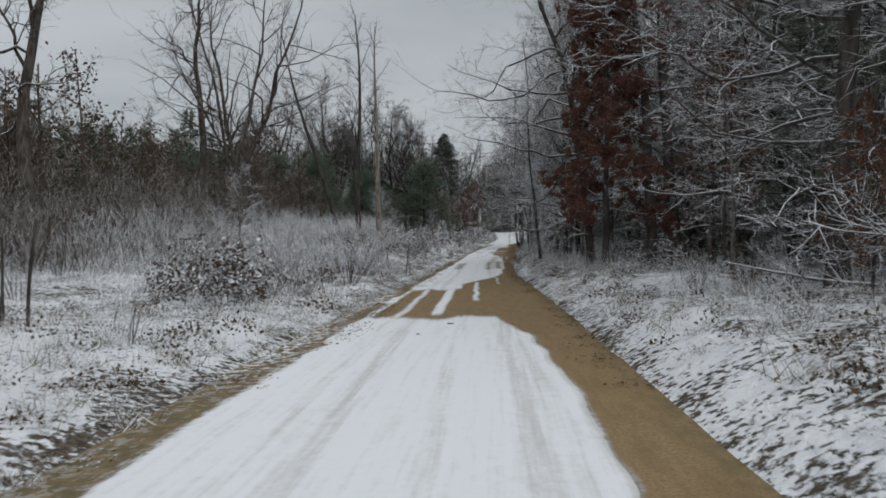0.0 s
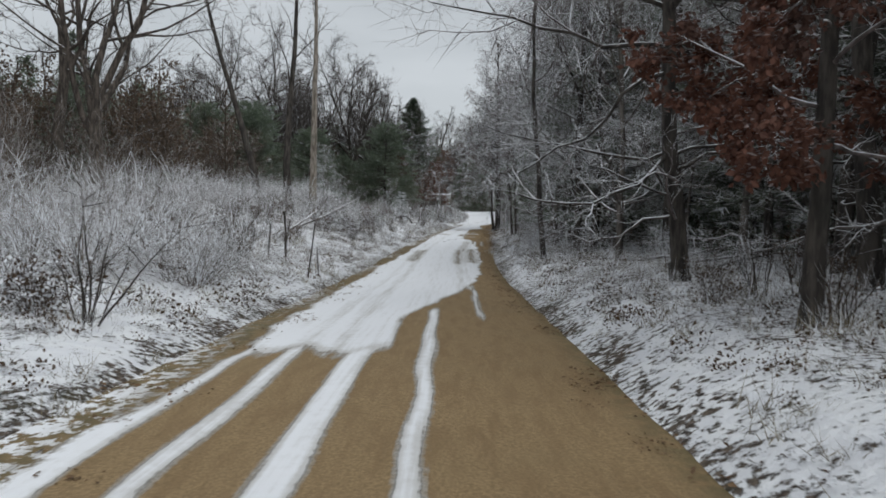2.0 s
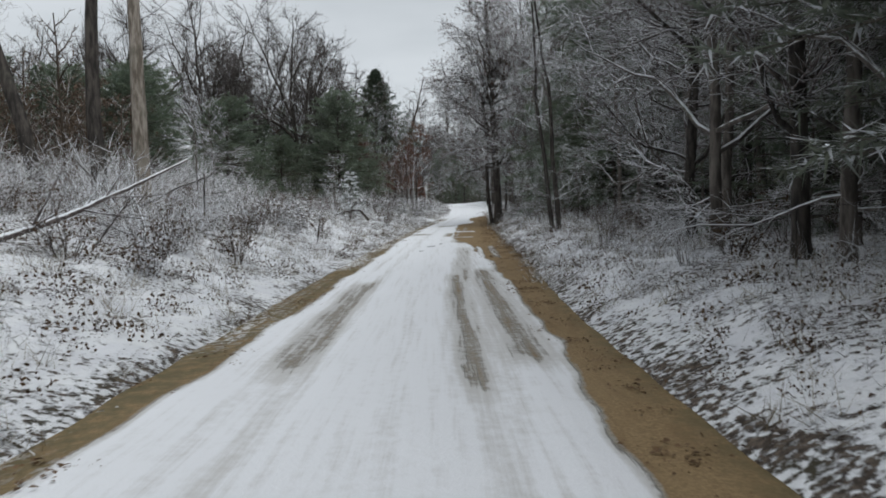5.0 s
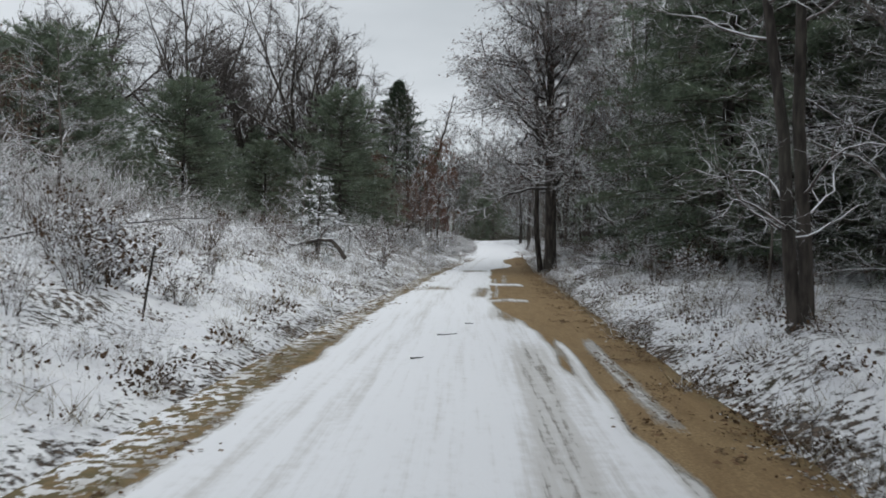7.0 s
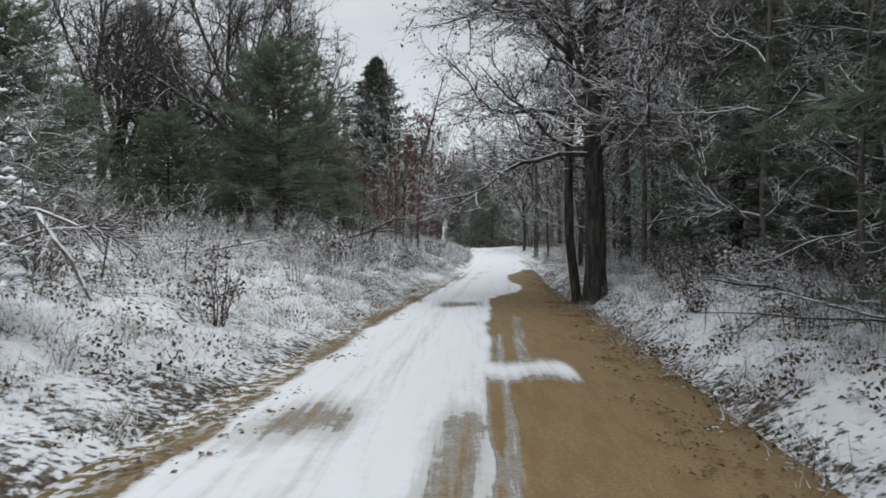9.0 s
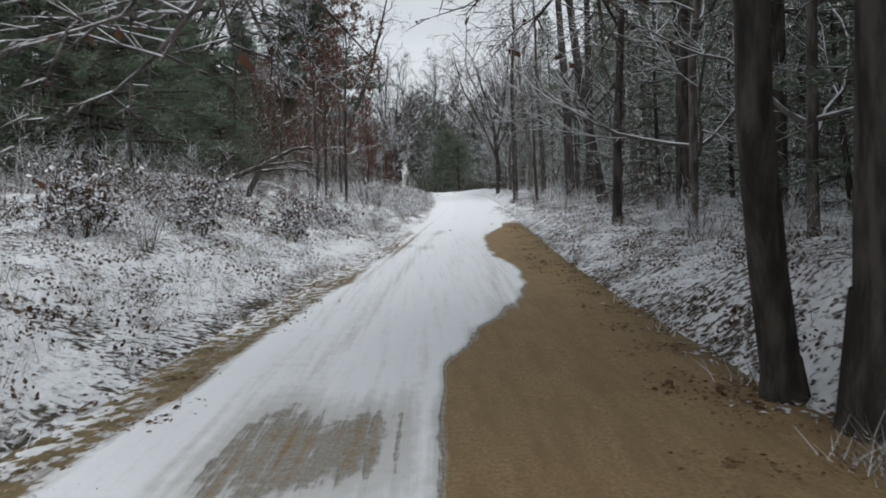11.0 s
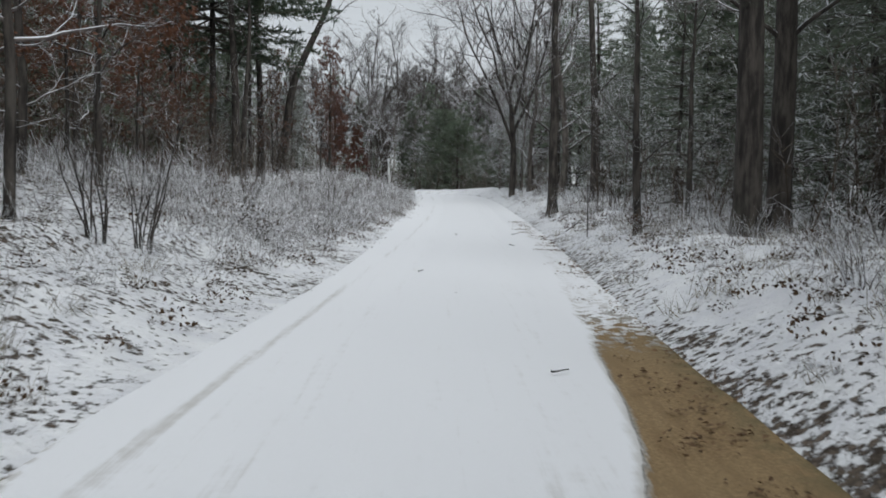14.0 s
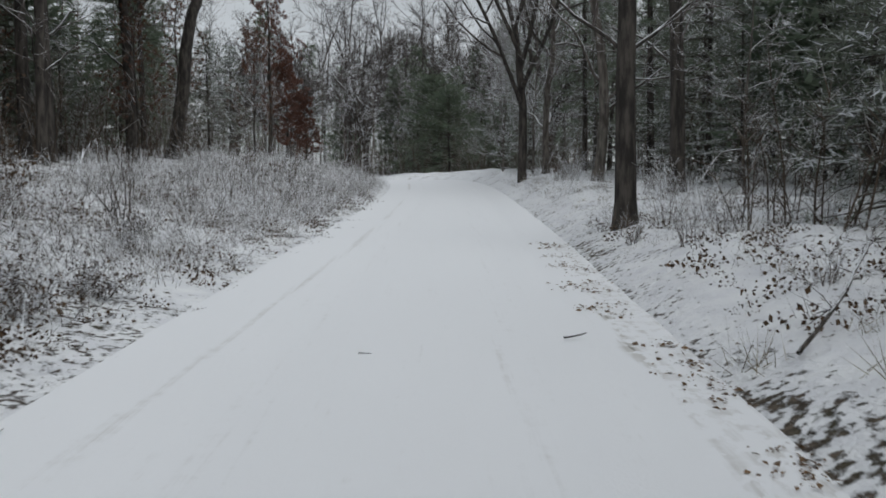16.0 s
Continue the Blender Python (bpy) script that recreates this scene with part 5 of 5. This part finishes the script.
plant_bush([wand_bush, open_stool, leafy_bush, leaf_bush], 22, -4.0, -8.5, 105, 118, 0.8, 0.5, 0.95)
plant_bush([leafy_bush, frost_bush, wand_bush], 40, -4.4, -10, 96, 150, 1.0, 0.45, 0.9)
plant_bush([frost_bush, wand_bush, leafy_bush], 40, 3.4, 8, 8, 60, 1.0, 0.4, 0.85)
plant_bush([leafy_bush, frost_bush, leafy_bush], 42, 3.4, 8, 60, 108, 0.9, 0.4, 0.85)
plant_bush([frost_bush, frost_bush, leafy_bush], 44, 3.2, 8, 108, 175, 1.0, 0.4, 0.8)


def stalks():
    """Weed stalks and grass in tufts, for the scatter."""
    out = []
    for seed in range(4):
        r = random.Random(900 + seed)
        s = Shape()
        for _ in range(13):
            a, q = r.random() * 6.283, r.random() * 0.55
            h = r.uniform(0.12, 0.7)
            p = Vector((math.cos(a) * q, math.sin(a) * q, -0.05))
            d = Vector((r.gauss(0, 0.5), r.gauss(0, 0.5), 1)).normalized()
            spike(s, p, d, h, 0.0032)
            for _ in range(3):
                s.blade(p + d * h * r.uniform(0.3, 0.9), swing(d, r.uniform(0.5, 1.4), r.random() * 6.28), h * r.uniform(0.2, 0.5), 0.0032, (Vector((0, 0, 1)) + rnd_dir(r) * 0.5).normalized())
        out.append([(*s.arrays(), 0)])
    for seed in range(3):
        r = random.Random(950 + seed)
        s = Shape()
        for _ in range(46):
            a, q = r.random() * 6.283, r.random() * 0.22
            d = Vector((r.gauss(0, 0.55), r.gauss(0, 0.55), 0.7)).normalized()
            s.blade(Vector((math.cos(a) * q, math.sin(a) * q, -0.02)), d, r.uniform(0.1, 0.34), 0.0035, rnd_dir(r))
        out.append([(*s.arrays(), 1)])
    for seed in range(3):
        r = random.Random(980 + seed)
        s = Shape()
        for _ in range(22):
            a, q = r.random() * 6.283, r.random() * 0.3
            d = rnd_dir(r, 0.9)
            s.leaf(Vector((math.cos(a) * q, math.sin(a) * q, r.uniform(0.0, 0.03))), d, (Vector((0, 0, 1)) + rnd_dir(r) * 0.5).normalized(), r.uniform(0.03, 0.07))
        out.append([(*s.arrays(), 2)])
    for seed in range(3):
        r = random.Random(1010 + seed)
        s = Shape()
        for _ in range(52):
            a, q = r.random() * 6.283, r.random() ** 0.7 * 0.34
            d = (rnd_dir(r) + Vector((0, 0, -0.3))).normalized()
            s.leaf(Vector((math.cos(a) * q, math.sin(a) * q, r.random() * 0.30 * (1.1 - q / 0.34))), d, rnd_dir(r), r.uniform(0.03, 0.075))
        LEAFY.append([(*s.arrays(), 2)])
    for k in range(4):
        out.append([(v, t, 3) for v, t, _ in out[k]])
    LEAFY.extend([[(v, t, 4) for v, t, _ in out[k]] for k in (7, 8, 9)])
    return out + LEAFY


LEAFY = []
STALK = stalks()
tufts = []
for u0, u1, y0, y1, n, kinds, smin, smax in (
        (-3.6, -14, 4, 60, 1700, (0, 1, 2, 13, 10, 12, 5), 0.45, 0.95), (-3.4, -12, 60, 112, 1500, (0, 1, 2, 3, 11, 13, 5), 0.5, 1.0), (-3.4, -9, 112, 178, 1300, (0, 10, 11, 12, 13, 1, 4), 0.6, 1.3),
        (2.7, 9, 4, 60, 1300, (0, 1, 2, 10, 11, 5), 0.5, 1.0), (2.9, 9, 60, 110, 1100, (0, 1, 2, 12, 13, 5), 0.45, 0.95), (2.6, 9, 110, 175, 1000, (0, 1, 11, 13, 4), 0.5, 1.0),
        (-2.75, -7, 3, 125, 1500, (7, 8, 9, 5, 6), 0.7, 1.5), (2.0, 6, 3, 140, 1700, (7, 8, 9, 4, 6), 0.7, 1.5), (-2.5, -6, 125, 160, 250, (7, 8, 9), 0.6, 1.2), (-3.2, -9, 5, 60, 420, (14, 15, 16), 0.5, 1.1), (-3.0, -9.5, 60, 118, 480, (14, 15, 16), 0.5, 1.2), (-2.9, -8, 118, 150, 160, (14, 15, 16), 0.4, 0.9), (2.4, 6.5, 5, 60, 300, (14, 15, 16), 0.4, 1.0), (2.4, 6.5, 60, 150, 480, (14, 15, 16), 0.4, 1.0), (-3.4, -7.5, 134, 168, 180, (10, 11, 12, 13, 0), 0.9, 1.6), (-2.9, -7.0, 130, 168, 260, (14, 15, 16), 0.5, 1.2), (2.5, 6, 128, 165, 60, (14, 15, 16), 0.3, 0.7), (2.1, 4.6, 5, 126, 520, (14, 15, 16, 7), 0.4, 0.9), (-6, -15, 20, 60, 700, (10, 11, 12, 13), 0.6, 1.0), (-3.5, -9, 130, 178, 900, (10, 11, 12, 13, 0), 0.8, 1.5), (-5.5, -13, 60, 112, 700, (0, 10, 12, 13), 0.8, 1.3)):
    for _ in range(n):
        y = R2.uniform(y0, y1)
        u = u0 + (u1 - u0) * R2.random() ** 1.2
        x = u + float(LINE(y))
        s = R2.uniform(smin, smax)
        tufts.append((x, y, ground_at(x, y), R2.uniform(0, 6.28), s, s, R2.choice(kinds)))
for u0, u1, y0, y1, n in ((1.3, 2.45, 60, 106, 420), (1.1, 1.9, 106, 130, 110), (-2.75, -2.0, 8, 118, 260), (1.25, 1.75, 8, 58, 150), (1.3, 1.75, 130, 150, 60)):
    for _ in range(n):
        y, u = R2.uniform(y0, y1), u1 + (u0 - u1) * R2.random() ** 1.6
        s = R2.uniform(0.5, 1.1)
        tufts.append((u + float(LINE(y)), y, float(RISE(y)) + 0.03, R2.uniform(0, 6.28), s, s, R2.choice((17, 18, 19))))
scatter("undergrowth", "frosted weeds, dry grass and fallen leaves in snow", "undergrowth", STALK, tufts, [M_STEM, M_GRASS, M_LITTER, M_STEM_DARK, M_ROAD_LEAF])


# ---- fallen wood and stakes ----
def fallen(name, label, seed, length, radius, branches, material=M_TWIG):
    r = random.Random(seed)
    s, c = Shape(), Shape()
    p, d, rad = limb(s, r, Vector((0, 0, 0)), Vector((1, 0, 0.04)).normalized(), length, radius, radius * 0.3, 9, 7, 0.06, 0.0)
    for _ in range(branches):
        j = r.randrange(2, 9)
        q, qd, _ = limb(c, r, p[j], swing(d[j], r.uniform(0.5, 1.1), r.uniform(0, 6.28)), length * r.uniform(0.15, 0.4), rad[j] * 0.5, 0.004, 5, 4, 0.12, 0.01)
        for _ in range(3):
            m = r.randrange(1, 5)
            limb(c, r, q[m], swing(qd[m], r.uniform(0.4, 1.0), r.random() * 6.28), length * r.uniform(0.05, 0.15), 0.008, 0.002, 2, 3, 0.15, 0)
    root = thing(name, label, "fallen branch", "fallen wood")
    part("stem", s, material, root)
    part("brushwood", c, material, root)
    return root


def lay(ob, x, y, turn, tilt, lift=0.05, scale=1.0):
    ob.matrix_basis = pose(x, y, ground_at(x, y) + lift, 0, -tilt, turn) @ Matrix.Scale(scale, 4)
    return ob


log_a = fallen("fallen_tree", "snow-covered fallen branch lying in the brush", 171, 3.6, 0.06, 8)
lay(log_a, -8.4, 88.3, 12, 3, 0.1, 0.6)
for x, y, a, t, s in ((-3.9, 119.8, 140, 6, 0.5), (-4.6, 58.2, 170, 2, 0.7), (-7.6, 54.0, 60, 16, 1.1), (4.6, 37.8, 20, 5, 0.8), (5.6, 86.5, 170, 3, 0.6), 
                      (5.6, 12.5, 175, 4, 0.6), (-4.4, 152, 120, 10, 0.7), (-6.4, 93, 15, 4, 0.7), (4.9, 84.2, 150, 5, 0.5), (-7.4, 49.0, 80, 14, 0.9), (5.0, 35.4, 340, 8, 0.7)):
    lay(copy_thing(log_a, Matrix.Identity(4)), x, y, a, t, 0.08, s)


lean_pole = fallen("leaning_pole", "thin dead pole leaning in the brush, snow on top", 172, 4.8, 0.032, 6, M_LIMB)
lay(lean_pole, -5.3, 54.2, 96, 20)
for x, y, a, t, s in ((-6.6, 55.8, 70, 34, 0.8), (-6.9, 58.6, 125, 40, 0.8), (-8.2, 60.5, 30, 25, 0.9), (-5.9, 61.5, 160, 8, 0.6), (-7.6, 70.2, 20, 10, 0.7), (4.9, 83.0, 160, 6, 0.6), (5.2, 87.2, 200, 8, 0.7), (4.4, 90.2, 20, 10, 0.6), (5.6, 80.4, 120, 5, 0.6), (5.4, 139.6, 35, 22, 0.5), (4.2, 34.2, 30, 12, 0.6), (4.6, 32.6, 320, 15, 0.6), (5.4, 69.0, 100, 6, 0.4)):
    lay(copy_thing(lean_pole, Matrix.Identity(4)), x, y, a, t, 0.05, s)


def broken_tree():
    """A small tree snapped over, its arched limbs reaching for the ground."""
    r = random.Random(181)
    s, c = Shape(), Shape()

    def bough(shape, knots, r0, r1):
        pts = [Vector(k) for k in knots]
        fine = []
        for a, b in zip(pts, pts[1:]):
            fine += [a.lerp(b, q / 3) + rnd_dir(r) * 0.02 for q in range(3)]
        fine.append(pts[-1])
        n = len(fine)
        shape.tube(fine, [r0 + (r1 - r0) * q / (n - 1) for q in range(n)], 7)
        return fine

    bough(s, ((-0.1, 0, -0.3), (0.05, 0, 0.25), (0.42, 0.05, 0.95)), 0.10, 0.085)
    bough(s, ((-0.25, 0.1, -0.2), (0.2, 0.05, 0.6), (0.42, 0.05, 0.95)), 0.035, 0.03)
    arcs = [bough(c, ((0.42, 0.05, 0.95), (0.83, 0.1, 1.17), (1.37, 0.1, 1.47), (1.85, 0.2, 1.5), (2.3, 0.4, 1.2)), 0.075, 0.02),
            bough(c, ((0.42, 0.05, 0.95), (-0.1, 0.0, 0.75), (-0.62, -0.1, 0.58), (-1.5, -0.3, 0.2), (-2.2, -0.4, -0.1)), 0.08, 0.05),
            bough(c, ((0.5, 0.05, 0.98), (1.0, -0.1, 1.02), (1.55, -0.1, 1.05), (2.1, 0.0, 0.98), (2.75, 0.1, 0.88)), 0.045, 0.012),
            bough(c, ((0.36, 0.0, 0.80), (1.15, -0.2, 0.84), (1.85, -0.2, 0.76), (2.35, -0.3, 0.32)), 0.045, 0.015)]
    for arc in arcs:
        for _ in range(7):
            k = r.randrange(3, len(arc) - 1)
            limb(c, r, arc[k], swing((arc[k + 1] - arc[k]).normalized(), r.uniform(0.5, 1.2), r.random() * 6.28), r.uniform(0.2, 0.7), 0.012, 0.002, 3, 3, 0.15, 0)
    root = thing("fallen_tree", "snapped small tree with snow-topped arching limbs", "fallen tree", "fallen wood")
    part("stump", s, M_BARK_DARK, root)
    part("arched_limb", c, M_LIMB, root, "arched limbs carrying a line of snow")
    root.matrix_basis = pose(-5.0, 118.2, ground_at(-5.0, 118.2), 0, 0, 4)


broken_tree()


def bent_bough(shape, r, knots, r0, r1, twigs, reach):
    """A bough through a few knots, with fine twigs along it."""
    pts = [Vector(k) for k in knots]
    path = []
    for a, b in zip(pts, pts[1:]):
        path += [a.lerp(b, q / 3) + rnd_dir(r) * 0.015 for q in range(3)]
    path.append(pts[-1])
    n = len(path)
    shape.tube(path, [r0 + (r1 - r0) * q / (n - 1) for q in range(n)], 7)
    for _ in range(twigs):
        k = r.randrange(2, n - 1)
        e, d, _ = limb(shape, r, path[k], level(swing((path[k + 1] - path[k]).normalized(), r.uniform(0.4, 1.2), r.random() * 6.28), 0.4), reach * r.uniform(0.4, 1.1), 0.010, 0.002, 3, 3, 0.18, 0)
        for _ in range(3):
            h = r.randrange(3)
            spike(shape, e[h].lerp(e[h + 1], r.random()), swing(d[h + 1], r.uniform(0.4, 1.0), r.random() * 6.28), reach * 0.3, 0.006)


def arched_branch():
    """A fallen branch arching over the ground in front of a little fir."""
    r = random.Random(191)
    s, c = Shape(), Shape()
    bent_bough(s, r, ((-0.95, 0, -0.1), (-0.45, 0, 0.32), (-0.02, 0, 0.44), (0.36, 0, 0.52), (0.70, 0, 0.51), (0.96, 0, 0.29), (1.15, 0, 0.0)), 0.04, 0.065, 5, 0.3)
    bent_bough(c, r, ((-0.45, 0, 0.32), (-0.58, 0, 0.42), (-0.70, 0, 0.51)), 0.035, 0.03, 1, 0.2)
    root = thing("fallen_branch", "thick fallen branch arched over the snow, white on top", "fallen branch", "fallen wood")
    part("stem", s, M_LIMB, root)
    part("stub", c, M_LIMB, root)
    root.matrix_basis = pose(-5.22, 82.3, 0.94, 0, 0, 0)


def bowed_sapling():
    """A sapling bowed to the ground beside the fir, fanned out in white twigs."""
    r = random.Random(192)
    s, c = Shape(), Shape()
    bent_bough(s, r, ((-0.5, 0.3, -0.2), (-0.35, 0.2, 0.5), (0.0, 0.0, 0.95), (0.46, 0, 0.87), (0.92, 0, 0.71), (1.29, 0, 0.70)), 0.04, 0.008, 44, 0.6)
    bent_bough(c, r, ((0.46, 0, 0.87), (0.65, -0.1, 0.64), (0.86, -0.1, 0.38), (1.05, -0.1, 0.02)), 0.03, 0.02, 18, 0.5)
    bent_bough(c, r, ((0.14, 0, 0.54), (0.56, -0.05, 0.69), (1.0, 0, 0.72), (1.5, 0.1, 0.45)), 0.018, 0.006, 26, 0.55)
    root = thing("bowed_sapling", "sapling bowed to the ground with fanned snowy twigs", "sapling", "fallen wood")
    part("stem", s, M_TWIG, root)
    part("brushwood", c, M_TWIG, root)
    root.matrix_basis = pose(-4.64, 83.3, 1.08, 0, 0, 0)


arched_branch()
bowed_sapling()


def stake(x, y, h, r):
    rr = random.Random(int(x * 100))
    s = Shape()
    limb(s, rr, Vector((0, 0, -0.2)), Vector((0, 0, 1)), h + 0.2, r, r * 0.7, 6, 6, 0.03, 0)
    ob = thing("dead_sapling", "thin dead upright sapling standing in the snow", "sapling", "dead saplings in the clearing")
    part("stem", s, M_BARK_DARK, ob)
    ob.matrix_basis = pose(x, y, ground_at(x, y), R2.gauss(0, 3), R2.gauss(0, 3), 0)


for x, y, h, r in ((-5.65, 39.8, 1.0, 0.03), (-4.92, 38.8, 1.35, 0.04), (-3.75, 35.8, 1.3, 0.022), (-3.7, 36.9, 0.7, 0.02), (-5.92, 43.5, 0.9, 0.03), (-6.4, 41.0, 0.7, 0.02),
                   (-4.6, 68.5, 0.9, 0.02), (-6.8, 63.5, 1.5, 0.025), (-7.0, 64.2, 1.2, 0.02), (-5.6, 88.0, 0.8, 0.02), (4.0, 52.0, 0.8, 0.02), (5.4, 136.5, 1.2, 0.012),
                   (-6.55, 11.35, 1.5, 0.03), (-6.68, 10.9, 1.9, 0.035), (-7.0, 11.5, 1.2, 0.025)):
    stake(x, y, h, r)


# twigs and clods on the road
def road_twig(x, y, a, ln):
    rr = random.Random(int(y * 100))
    s = Shape()
    limb(s, rr, Vector((0, 0, 0)), Vector((1, 0, 0)), ln, 0.012, 0.006, 4, 5, 0.1, 0)
    ob = tagged(new("twig", s.mesh("twig", M_BARK_DARK)), "short dark twig lying on the snowy road", "twig", "twigs on the road")
    ob.matrix_basis = pose(x + float(LINE(y)), y, float(RISE(y)) + 0.075, 0, 0, a)


for u, y, a, ln in ((0.62, 137.2, 5, 0.25), (-0.7, 140.5, 0, 0.1), (0.5, 124.0, 20, 0.15), (-1.1, 131, 50, 0.12), (0.9, 141, 10, 0.2), (-0.4, 128.5, 80, 0.1), (-0.75, 70.6, 30, 0.3),
                    (-0.4, 72.3, 10, 0.14), (-0.9, 68.2, 40, 0.18), (-0.6, 14.2, 10, 0.12), (-1.0, 12.6, 60, 0.1), (-0.9, 120.5, 0, 0.1)):
    road_twig(u, y, a, ln)
